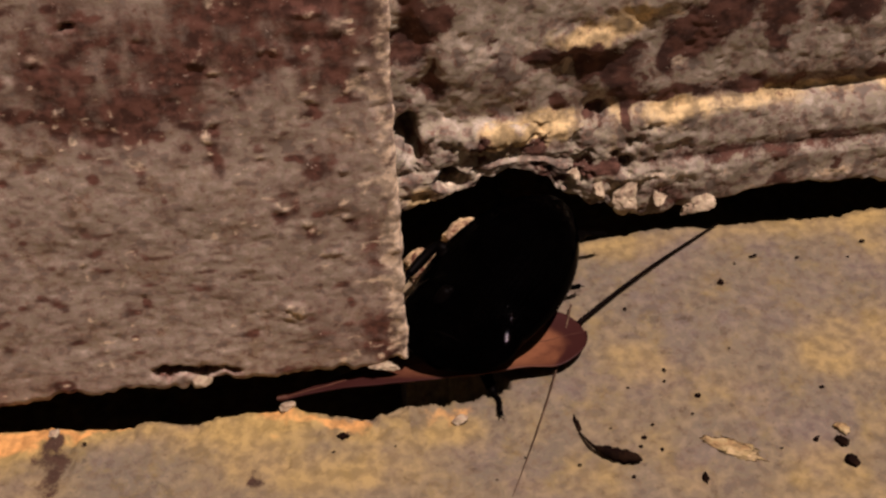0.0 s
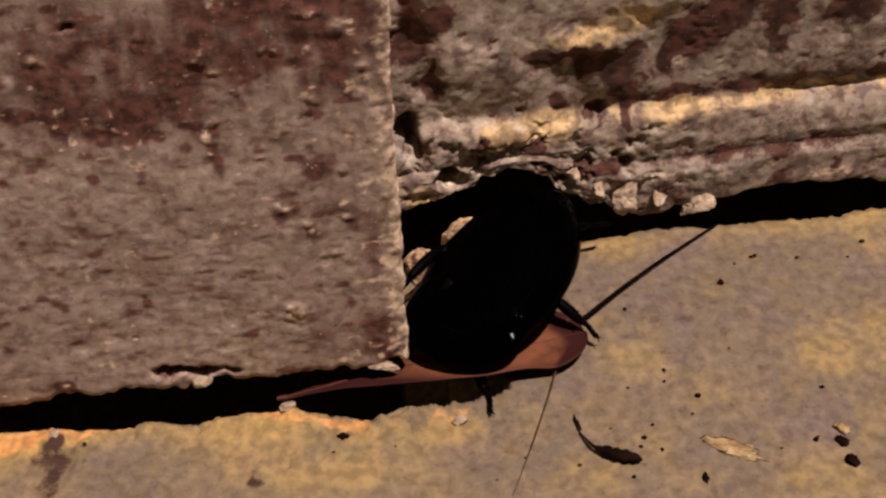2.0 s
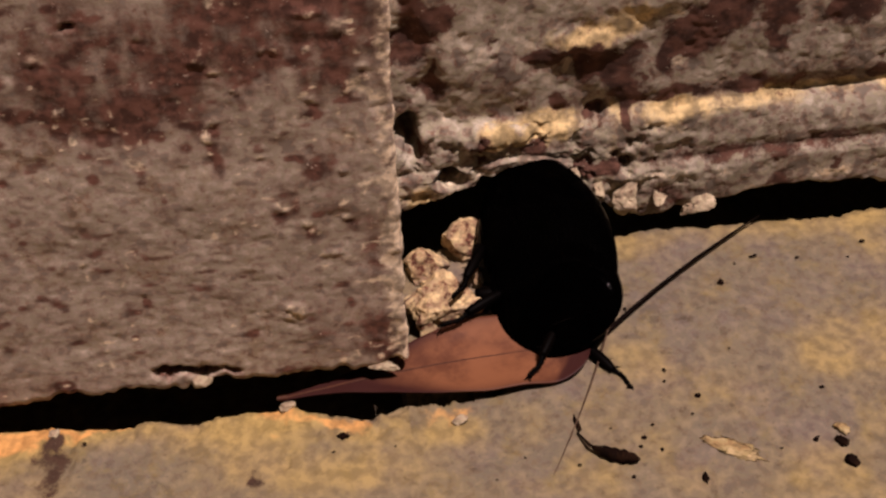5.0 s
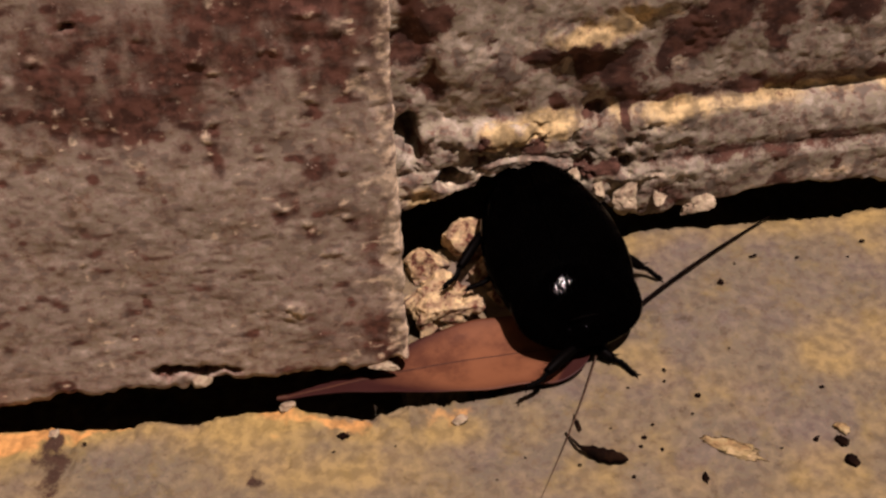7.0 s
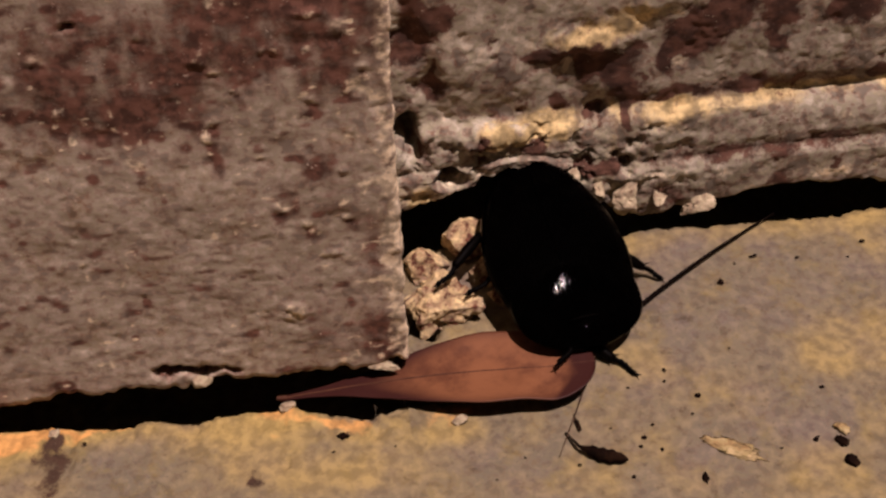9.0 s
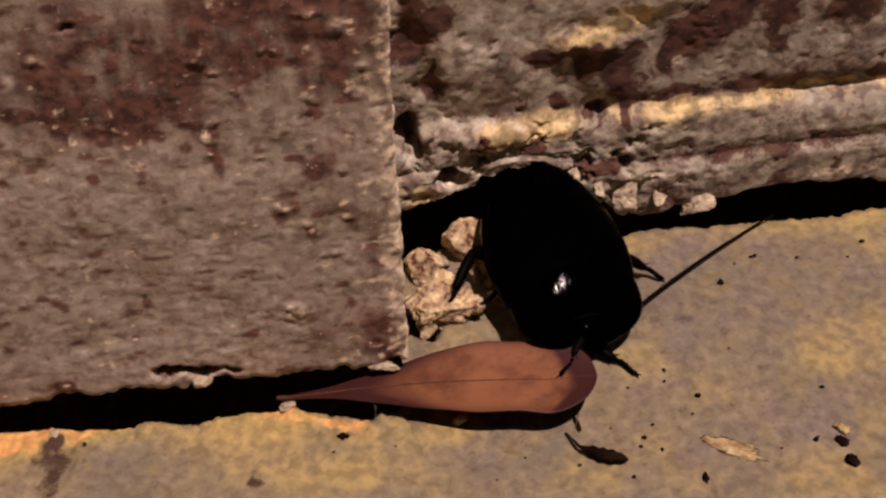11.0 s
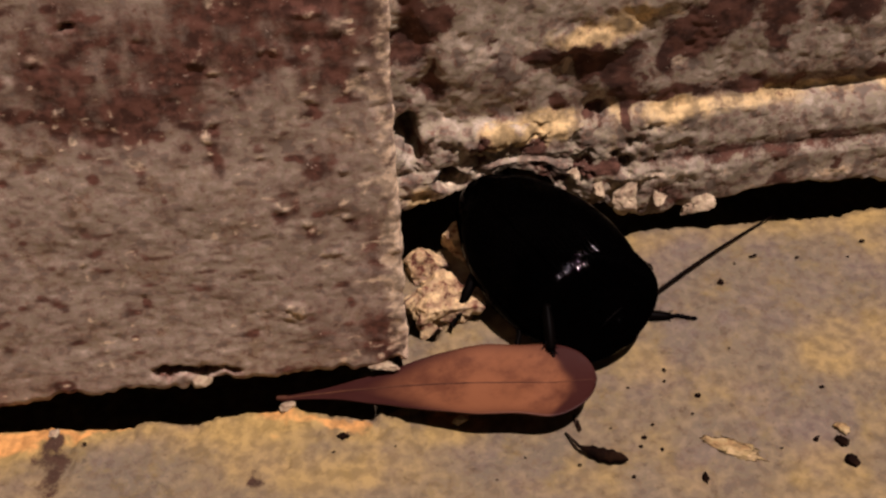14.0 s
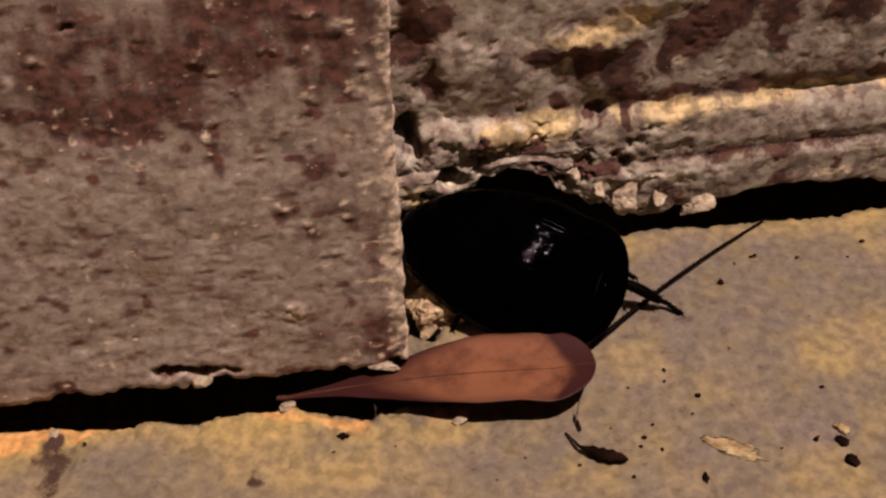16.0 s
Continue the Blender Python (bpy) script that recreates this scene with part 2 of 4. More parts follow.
    keep = np.ones((len(xs) - 1, len(path) - 1), bool)
    keep[np.argmax(right) - 1] = False
    me = grid_mesh("ground", p.reshape(*x.shape, 3), M_SLAB, {"ochre": ochre, "rust_shade": rust_shade, "orange": orange}, flip=True, keep=keep)

    def level(a, c):
        q = np.stack([a, c, 0 * a], 1)
        return slab_height(a, c) + 0.05 * fbm(q, 2.0, 5, 0.66, 9)

    # even normals across the long thin faces behind the corner
    e = 0.15
    sx = (level(p[:, 0] + e, p[:, 1]) - level(p[:, 0] - e, p[:, 1])) / (2 * e)
    sy = (level(p[:, 0], p[:, 1] + e) - level(p[:, 0], p[:, 1] - e)) / (2 * e)
    up = np.stack([-sx, -sy, np.ones_like(sx)], 1)
    up /= np.linalg.norm(up, axis=1, keepdims=True)
    up[~((np.abs(p[:, 0] + 6.2) < 0.3) & (p[:, 1] < -20) & (t.reshape(-1) < -2) & (near > 0.99) & (slot < 0.01))] = 0
    me.normals_split_custom_set_from_vertices(up.tolist())
    floor = tagged(new("ground", me), "tan weathered concrete slab with a crumbling broken edge", "ground", kind="structure")
    ends, depths = np.meshgrid(np.linspace(-17.9, -0.3, 12), np.linspace(-0.3, -14, 8), indexing="ij")
    part("slab_end", grid_mesh("slab_end", np.stack([0 * ends - 6.2, ends, depths], -1), M_SLAB), floor)


# ---- the projecting block at the corner ----
# knobs on its face: x, z, size, length of the rusty, shaded run painted below (mm)
KNOBS = [(-26.4, 29.3, 0.5, 3.2), (-21.1, 34.6, 1.0, 4), (-18.4, 39.1, 0.5, 2), (-12.4, 37.4, 0.6, 1.5), (-20.5, 36.2, 0.6, 1.2), (-33.4, 38.2, 0.6, 2), (-16.5, 43.0, 0.7, 0), (-12.1, 42.6, 0.6, 0), (-9.6, 44.4, 1.4, 0), (-27.8, 32.7, 1.0, 2.2), (-17.4, 31.7, 0.5, 1.6), (-20.1, 41.2, 0.6, 0), (-25.8, 45.4, 0.6, 1.2), (-13.4, 18.8, 0.8, 0), (-34.9, 20.8, 0.6, 0), (-19.5, 11.7, 0.7, 0), (-16.8, 11.4, 1.1, 0), (-30.0, 16.0, 0.5, 1.6), (-11.1, 13.5, 0.5, 1.4), (-13.7, 23.3, 0.6, 2.2), (-16.3, 25.3, 1, 1.5), (-10.3, 29.4, 0.8, 0), (-10.2, 23.9, 0.7, 1.5), (-33.9, 43.8, 0.8, 2), (-8.1, 40.3, 0.7, 2)]


def wall_block():
    low = 2.5
    fine = np.arange(-54, EDGE_X - 0.6, 0.24)
    xs = spread(fine, (-3000, fine[-1]))
    inset = 0 * xs
    a = np.radians(np.linspace(0, 90, 8))
    xs = np.concatenate([xs, EDGE_X - 0.6 + 0.6 * np.sin(a), np.full(30, EDGE_X)])
    inset = np.concatenate([inset, 0.6 - 0.6 * np.cos(a), 0.6 + np.geomspace(0.3, 218 - 0.6, 30)])
    path = resample([(45, -14), (45, low), (BLOCK_Y + 4, low), (BLOCK_Y + 0.6, low), (BLOCK_Y + 0.15, low + 0.25), (BLOCK_Y, low + 0.9), (BLOCK_Y, 56), (BLOCK_Y, 200), (BLOCK_Y, 2400), (200, 2400), (200, -14)],
                    (4, 4, 0.3, 0.2, 0.2, 0.24, 20, 300, 100, 300))
    x, y = np.meshgrid(xs, path[:, 0], indexing="ij")
    z = np.broadcast_to(path[:, 1], x.shape)
    y = np.maximum(y, BLOCK_Y + inset[:, None])
    p = np.stack([x, y, z], -1).reshape(-1, 3)
    near = smooth(-np.abs(p[:, 0]) - np.abs(p[:, 2]), -400, -120) * (p[:, 1] < 20)
    s = p * np.array([0.9, 1, 1.1])
    rough = 0.20 * fbm(s, 10, 3, 0.5, 41) + 0.048 * fbm(s, 1.9, 4, 0.62, 43) - 0.10 * np.maximum(0, fbm(p, 1.2, 3, 0.6, 45) - 0.42)
    chips = np.maximum(0, fbm(s, 3.0, 3, 0.6, 47) - 0.45)
    marks = blobs(p[:, 0], p[:, 2], [(-29.3, 5.2, 1.2, 0.7, -5.0), (-27.0, 4.9, 1.0, 0.55, -4.0), (-25.0, 3.9, 1.0, 0.6, -5.0), (-23.3, 3.7, 0.55, 0.5, -4.0), (-31.0, 46.3, 0.6, 0.5, -1.2),
                                            (-12.5, 18.5, 0.8, 0.6, 0.14), (-16, 12.2, 1.4, 0.7, 0.25), (-12, 45.7, 1.6, 0.6, 0.16), (-15.3, 43, 0.6, 0.5, 0.14), (-21, 42.6, 0.7, 0.5, 0.14)])
    d = near * (rough - 0.12 * chips + marks)
    p[:, 1] -= d * (inset.repeat(len(path)) < 0.7)
    p[:, 0] += near * 0.22 * fbm(p, 1.8, 3, 0.6, 49) * smooth(p[:, 0], -9, -6)
    bottom = 0.9 * fbm(p * np.array([1, 0, 0]), 6, 4, 0.6, 51) + 0.45 * fbm(p * np.array([1, 0.5, 0]), 1.5, 3, 0.6, 53)
    p[:, 2] += near * bottom * smooth(-p[:, 2], -6, -2.6) * (p[:, 2] > 0)
    streak = fbm(p * np.array([1, 1, 0.45]), 4, 4, 0.6, 57)
    rust_shade = 0.36 * streak + 0.10 * smooth(p[:, 2], 24, 46) + blobs(p[:, 0], p[:, 2], [(-26.5, 42.9, 11.6, 4.3, 0.2), (-12.0, 37.8, 2.8, 1.8, 0.3), (-14.0, 46.0, 7.6, 3.6, 0.62), (-21.7, 45.2, 4.8, 4.7, 0.34), (-18.2, 40.9, 5.5, 3.3, 0.55), (-8.9, 41.5, 2.8, 3.9, 0.5), (-31.2, 37.4, 7.7, 2.6, 0.65), (-34.4, 41.6, 3.9, 3.3, 0.4), (-26.2, 39.4, 3.6, 3.4, 0.4), (-30.3, 46.1, 6.0, 3.1, 0.32), (-21.1, 33.3, 1.9, 3.7, 0.3), (-12.7, 29.7, 3.4, 3.2, 0.25), (-7.4, 7.2, 2.5, 4.9, 0.85), (-9.6, 16.4, 2.7, 3.0, 0.2), (-27.8, 4.9, 2.7, 1.4, 0.6), (-23.0, 3.5, 1.7, 1.2, 0.5), (-45.3, 3.9, 4.3, 2.5, 0.3), (-16.3, 33.4, 2.9, 1.2, 0.3), (-12.0, 30.0, 2.5, 1.2, 0.4), (-11.0, 24.3, 2.6, 1.3, 0.5), (-16.3, 24.8, 2.3, 0.8, 0.5), (-13.7, 22.5, 0.9, 1.6, 0.5), (-17.5, 28.0, 2.2, 0.8, 0.4), (-9.0, 20.0, 1.5, 3.0, 0.35), (-13.0, 12.0, 3.5, 2.0, 0.25), (-11.5, 8.0, 4.0, 1.6, 0.5), (-40.0, 4.0, 3.0, 1.2, 0.5), (-8.2, 4.6, 2.2, 1.7, 0.8), (-11.2, 5.4, 2.0, 1.2, 0.5), (-15.0, 47.6, 7.5, 2.0, 0.7), (-17.5, 42.2, 6.0, 2.4, 0.3), (-8.5, 36.0, 1.6, 1.2, 0.3)])
    # knobs of grit that stand proud, painted lit pale; shade and rusty runs below
    knob = blobs(p[:, 0], p[:, 2], [(a, c, 0.75 * r, 0.45 * r + 0.1, 1.0) for a, c, r, run in KNOBS], 0.55)
    runs = blobs(p[:, 0], p[:, 2], [(a, c - 0.5 - 0.5 * run, 0.3 + 0.3 * r, 0.5 * run + 0.2, 1.0) for a, c, r, run in KNOBS if run], 0.3)
    sink = blobs(p[:, 0], p[:, 2], [(a, c - 0.35 - 0.5 * r, 0.6 * r, 0.35 * r, 1.0) for a, c, r, run in KNOBS], 0.3)
    p[:, 1] -= near * (0.07 * knob * (1 + 1.5 * fbm(p, 0.9, 3, 0.6, 211)) - 0.06 * sink) * (inset.repeat(len(path)) < 0.01)
    fine_run = fbm(p * np.array([1, 1, 0.22]), 1.3, 3, 0.6, 207)
    rust_shade += 0.34 * fine_run * smooth(p[:, 2], 20, 36) + 0.8 * runs + 0.3 * sink - 0.6 * knob
    # the sunken hollows are darkened too, painting in their shade
    rust_shade += np.maximum(0, -marks) * 0.7 + 1.5 * np.maximum(0, fbm(p * np.array([0.8, 1, 1.3]), 1.5, 2, 0.5, 203) - 0.42)
    pale = smooth(p[:, 0], -8.5, -6.2) * 0.7 + 0.2 * fbm(p, 5, 3, 0.6, 59) + np.maximum(0, marks) * 3.5 + 0.9 * np.maximum(0, fbm(p * np.array([0.55, 1, 1.2]), 1.2, 3, 0.6, 213) - 0.36) * (0.5 + 0.8 * smooth(p[:, 0], -22, -9)) + 0.6 * knob + 2.6 * np.maximum(0, vnoise(p * np.array([0.8, 1, 1.2]), 0.75, 201) - 0.56)
    me = grid_mesh("wall_left", p.reshape(*x.shape, 3), M_BLOCK, {"rust_shade": rust_shade, "pale": pale})
    tagged(new("wall_left", me), "grey-brown weathered render of a projecting wall base", "wall", kind="structure")


# ---- the wall set back beside it ----
def wall_back():
    xs = spread(np.arange(-5.2, 56, 0.24), (-5.2, 3000))
    path = resample([(48, -14), (48, 2), (WALL_Y + 5, 2), (WALL_Y + 0.7, 2), (WALL_Y, 2.8), (WALL_Y - 0.1, 7.7), (WALL_Y + 0.1, 8.4), (WALL_Y + 0.65, 9.2), (WALL_Y + 0.5, 11),
                     (WALL_Y + 0.7, 14.7), (WALL_Y + 0.85, 15.1), (WALL_Y + 1.9, 15.7), (WALL_Y + 2.15, 16.4), (WALL_Y + 2.2, 46), (WALL_Y + 2.2, 200), (WALL_Y + 2.2, 2400), (200, 2400), (200, -14)],
                    (4, 4, 0.35, 0.2, 0.22, 0.2, 0.2, 0.2, 0.22, 0.2, 0.2, 0.2, 0.24, 20, 300, 100, 300))
    nrm = normals(path)
    x, y = np.meshgrid(xs, path[:, 0], indexing="ij")
    z = np.broadcast_to(path[:, 1], x.shape).copy()
    under = np.interp(xs, [-5, 0, 3.6, 4.6, 8.1, 12.0, 13.0, 16.6, 22.6, 30.4, 36, 42, 51.5, 60], [5.4, 6.4, 7.3, 8.8, 9.9, 8.4, 6.5, 3.2, 1.0, 1.7, 3.4, 3.8, 2.1, 2.5])
    under = under + 0.35 * fbm(np.stack([xs, 0 * xs, 0 * xs], 1), 3, 4, 0.6, 61)
    lift = (z > 0) & (z < 12.5)
    z = np.where(lift, under[:, None] + (z - 2) * (12.5 - under[:, None]) / 10.5, z)
    wander = 0.55 * fbm(np.stack([xs, 0 * xs, 0 * xs], 1), 7, 4, 0.6, 87) - 0.9 * np.exp(-((xs - 9) / 6) ** 2)
    z = z + wander[:, None] * np.exp(-((z - 15.5) / 2.5) ** 2) * (np.abs(xs)[:, None] < 200)
    p = np.stack([x, y, z], -1).reshape(-1, 3)
    n = np.broadcast_to(nrm, (len(xs), *nrm.shape)).reshape(-1, 2)
    near = smooth(-np.abs(p[:, 0]) - np.abs(p[:, 2]), -400, -120) * (p[:, 1] < 20)
    low = smooth(-p[:, 2], -16, -7)
    d = 0.22 * fbm(p, 8, 3, 0.5, 63) + (0.075 + 0.24 * low * smooth(-p[:, 0], -36, -22)) * fbm(p, 2.3, 5, 0.68, 65)
    marks = blobs(p[:, 0], p[:, 2], [(-3.2, 27, 1.6, 3.0, -0.8), (-1.0, 21.5, 1.4, 2.6, -0.8), (10.3, 13.8, 2.0, 0.6, -0.8), (21.5, 7.3, 1.6, 0.8, 0.7)])
    shelf = blobs(p[:, 0], p[:, 2], [(15.5, 24.5, 4.2, 1.4, 1.0), (7.5, 14.4, 5.0, 1.3, 1.3), (23, 30, 4, 2.2, 0.5), (5, 22, 5.5, 3.5, 0.5), (30, 27, 4, 6, 0.35)])
    holes = np.maximum(0, fbm(p, 1.5, 4, 0.62, 67) - 0.3) * (0.2 + 1.2 * smooth(-p[:, 2], -19, -9) * smooth(-p[:, 0], -30, -14))
    step = np.exp(-((p[:, 2] - 15.6) / 1.6) ** 2)
    gone = -1.4 * step * np.maximum(0, vnoise(p * np.array([1, 0, 0]), 4.5, 91) - 0.05) - 1.2 * step * np.exp(-((p[:, 0] - 17.3) / 1.8) ** 2)
    k = near * (d + marks + shelf - holes)
    p[:, 1] -= near * gone
    p[:, 1] += near * blobs(p[:, 0], p[:, 2], [(-3.4, 15.3, 1.0, 1.4, 14), (-2.5, 12.9, 1.0, 0.9, 10), (1.2, 9.2, 1.25, 0.95, 13)], 0.35)
    p[:, 1] += n[:, 0] * k
    p[:, 2] += n[:, 1] * k * (p[:, 2] > 1)
    drip = fbm(p * np.array([1, 1, 0.3]), 3.2, 3, 0.6, 71)
    # rusty runs, plus dark painted in for shaded pits, holes and the groove
    rust_shade = 0.6 * np.minimum(holes, 0.8) + 0.26 * drip + 0.08 * smooth(p[:, 2], 17, 30) + 0.19 * smooth(p[:, 0], 24, 38) + blobs(p[:, 0], p[:, 2], [(18.1, 22.2, 4.5, 2.3, 1.2), (20.6, 18.4, 2.3, 2.6, 1.2), (20.8, 14.9, 0.9, 1.9, 1.0), (12.6, 23.7, 2.4, 1.1, 0.9), (13.2, 17.7, 0.9, 1.8, 0.7), (28.1, 25.9, 4.0, 3.2, 1.1), (26.4, 22.9, 2.4, 2.9, 0.9), (24.7, 21.3, 1.1, 2.2, 0.7), (30.2, 27.8, 3.0, 2.1, 0.8), (35.7, 26.5, 1.9, 2.9, 1.1), (36.0, 23.3, 0.9, 1.8, 0.9), (43.8, 26.2, 3.6, 1.8, 1.0), (33.6, 17.4, 1.5, 1.4, 1.0), (47.9, 17.6, 1.3, 1.2, 1.3), (43.4, 17.3, 5.8, 1.7, 0.5), (26.1, 17.0, 5.7, 1.1, 0.5), (29.8, 16.9, 7.0, 0.9, 0.45), (-1.8, 29.1, 2.1, 3.3, 1.1), (0.8, 30.2, 1.2, 2.3, 1.0), (-3.2, 25.8, 1.4, 2.4, 1.1), (-0.3, 20.4, 1.8, 2.5, 1.1), (-0.8, 23.4, 0.5, 2.1, 0.9), (-3.5, 18.5, 0.9, 1.5, 0.5), (5.9, 26.1, 0.6, 1.1, 0.5), (7.3, 24.5, 0.9, 0.6, 0.6), (10.0, 24.4, 1.2, 0.7, 0.5), (8.0, 17.6, 3.6, 1.2, 0.35), (5.9, 22.6, 2.4, 3.6, 0.15)], 0.8) + blobs(p[:, 0], p[:, 2], [(4.6, 13.8, 1.5, 0.8, 1.0), (10.0, 12.1, 1.7, 1.1, 1.2), (3.6, 16.7, 0.5, 0.9, 0.5), (16.7, 15.0, 1.2, 1.1, 1.0), (13.7, 12.1, 1.0, 0.6, 0.5), (12.9, 9.1, 2.5, 1.3, 0.7), (17.6, 9.0, 2.6, 1.2, 0.7), (29.7, 8.8, 9.8, 1.2, 0.58), (44.3, 9.7, 6.6, 1.0, 0.42), (38.6, 5.4, 2.3, 1.0, 1.0), (45.1, 6.3, 0.5, 0.7, 0.9), (24.3, 5.1, 3.3, 1.2, 0.6), (29.6, 4.5, 2.7, 0.9, 0.5), (27.1, 3.0, 4.0, 1.2, 0.5), (-1.0, 12.1, 0.9, 2.4, 0.4), (5.1, 10.5, 1.9, 0.5, 0.4)])
    clean = blobs(p[:, 0], p[:, 2], [(14.0, 21.6, 0.7, 1.2, 1.3), (25.9, 21.2, 0.9, 1.6, 0.7), (24.6, 27.5, 1.2, 0.7, 0.9), (0.1, 7.8, 3.8, 1.8, 0.35), (5.1, 9.2, 3.8, 0.8, 0.15), (-0.3, 16.3, 2.4, 1.7, 0.4), (43.2, 5.6, 10.2, 1.0, 0.4), (28.7, 7.0, 7.9, 0.9, 0.4), (20.7, 1.6, 2.7, 1.8, 0.4), (45.1, 12.6, 0.8, 0.7, 0.9)], 0.35)
    rust_shade -= 1.3 * clean
    band = np.exp(-((p[:, 2] - 15.9) / 1.2) ** 2) * smooth(p[:, 0], 17, 20)
    ochre = 0.85 * band + 0.35 * drip + blobs(p[:, 0], p[:, 2], [(15.2, 25.3, 4.1, 1.3, 1.0), (9.3, 14.2, 5.3, 1.9, 1.7), (18.7, 26.2, 2.4, 1.4, 0.6), (1.7, 17.9, 2.4, 1.8, 0.4), (-2.0, 5.9, 2.3, 1.7, 0.8), (-3.0, 7.7, 2.5, 2.1, 0.7), (25.1, 14.0, 5.1, 1.4, 0.5), (22.0, 28.0, 2.4, 1.4, 0.4), (20.6, 27.4, 1.2, 2.8, 0.4), (27.1, 24.6, 1.8, 0.6, 0.3)])
    pale = 0.25 * fbm(p, 4, 3, 0.6, 73) + clean + 0.1 * low
    me = grid_mesh("wall_right", p.reshape(*x.shape, 3), M_WALL, {"rust_shade": rust_shade, "pale": pale, "ochre": ochre})
    tagged(new("wall_right", me), "flaking ochre and brown rendered wall with a stepped base", "wall", kind="structure")


# ---- loose stones, crumbs and grit ----
def lump_mesh(name, size, mat, seed, rough=0.28, cuts=3, facets=12):
    bm = bmesh.new()
    bmesh.ops.create_icosphere(bm, subdivisions=cuts, radius=1.0)
    co = np.array([v.co for v in bm.verts])
    rnd = np.random.RandomState(seed)
    for _ in range(facets):
        n = rnd.normal(size=3)
        n /= np.linalg.norm(n)
        co -= np.maximum(0, co @ n - rnd.uniform(0.5, 0.85))[:, None] * n
    co *= 1 + rough * (0.35 * fbm(co + seed * 3.7, 0.9, 2, 0.5, seed) + 0.3 * fbm(co + seed, 0.22, 4, 0.65, seed + 5))[:, None]
    co = co * np.array(size) * 0.55 * MM
    for v, c in zip(bm.verts, co):
        v.co = c
    me = bpy.data.meshes.new(name)
    bm.to_mesh(me)
    bm.free()
    me.materials.append(mat)
    me.shade_smooth()
    return me


def lump(name, at, size, mat, label, category, group="", seed=1, rough=0.28, turn=(0, 0, 0), cuts=3):
    ob = tagged(new(name, lump_mesh(name, size, mat, seed, rough, cuts)), label, category, group)
    ob.matrix_world = pose(at[0] * MM, at[1] * MM, at[2] * MM, *turn)
    return ob


def crag(at, half, turn, seed, name="mortar_lump", label="pale craggy lump of broken mortar in the wall corner", group="mortar lumps in the corner", cuts=6, mat=M_CRUMB):
    """A craggy lump of broken mortar: half sizes in mm, pitted and ridged."""
    bm = bmesh.new()
    bmesh.ops.create_icosphere(bm, subdivisions=cuts, radius=1.0)
    co = np.array([v.co for v in bm.verts])
    rnd = np.random.RandomState(seed)
    for _ in range(14):
        n = rnd.normal(size=3)
        n /= np.linalg.norm(n)
        co -= np.maximum(0, co @ n - rnd.uniform(0.45, 0.8))[:, None] * n
    q = 1.18 * co * np.array(half)
    size = sum(half) / 3
    r = 1 + 0.17 * fbm(q + 9 * seed, 0.8 * size, 2, 0.5, seed) + 0.08 * fbm(q, 0.35 * size, 3, 0.6, seed + 3) + 0.03 * fbm(q, 0.13 * size, 3, 0.6, seed + 4)
    r -= 0.34 * np.maximum(0, fbm(q + 5 * seed, 0.45 * size, 3, 0.55, seed + 7) - 0.22)
    for v, c in zip(bm.verts, q * r[:, None] * MM):
        v.co = c
    me = bpy.data.meshes.new(name)
    bm.to_mesh(me)
    bm.free()
    me.materials.append(mat)
    me.shade_smooth()
    ob = tagged(new(name, me), label, "stone", group)
    ob.matrix_world = pose(at[0] * MM, at[1] * MM, at[2] * MM, *turn)


def stones():
    crag((-0.4, -8.9, 0.8), (3.9, 5.4, 2.5), (0, -6, 14), 5)
    crag((4.6, -5.4, 1.0), (2.7, 1.9, 1.6), (0, 6, 28), 8)
    for x, y, z, size, turn, seed in ((2.6, -0.9, 1.9, (5.2, 4.0, 3.6), (15, 0, 20), 14),
                                      (-2.6, -3.4, 1.4, (4.0, 5.0, 3.4), (0, 10, 50), 15), (1.2, -9.8, 0.9, (3.2, 2.8, 2.2), (0, 0, 10), 16), (5.4, -8.6, 0.6, (2.4, 2.2, 1.6), (0, 0, 40), 17)):
        lump("mortar_lump", (x, y, z), tuple(1.18 * c for c in size), M_CRUMB, "pale crumbling lump of old mortar in the wall corner", "stone", "mortar lumps in the corner", seed, 0.35, turn, 5)
    rows = [(20.6, 0.0, 5.2, 3.4, 3.2, 4), (29.3, 0.1, 3.0, 4.0, 1.7, 10), (17.6, 0.5, 6.2, 1.6, 1.3, 7), (24.6, 0.3, 4.4, 2.0, 1.2, 13), (14.8, 0.7, 8.9, 1.5, 0.9, 12)]
    for x, y, z, w, h, s in rows:
        crag((x, y, z), (0.55 * w, 1.1, 0.6 * h), (0, 12 * (s % 5) - 24, 0), s, "mortar_crumb", "pale crumb of mortar stuck to the wall's lower edge", "crumbs on the wall's edge", 5, M_CHALK)
    for i, (x, y, w, d) in enumerate([(-1.2, -24.4, 1.6, 1.2), (-18.4, -20.5, 1.8, 1.2), (-41.7, -20.7, 1.6, 1.1)]):
        lump("mortar_crumb", (x, y, 0.25), (w, d, 0.9), M_CHALK, "pale crumb of mortar on the slab's broken edge", "stone", "crumbs on the slab's edge", 30 + i, 0.35, (0, 0, 35 * i), cuts=4)
    for i, (x, z, w, h) in enumerate([(-8.3, 2.3, 3.0, 1.0)]):
        lump("mortar_crumb", (x, -18.1, z), (w, 1.4, h), M_CHALK, "pale crumb of mortar stuck to the wall's lower edge", "stone", "crumbs on the wall's edge", 60 + i, 0.7, cuts=4)
    lump("pebble", (-26.6, -18.4, 3.2), (2.2, 1.6, 1.6), M_CHALK, "small pale pebble wedged under the wall base", "stone", seed=21)


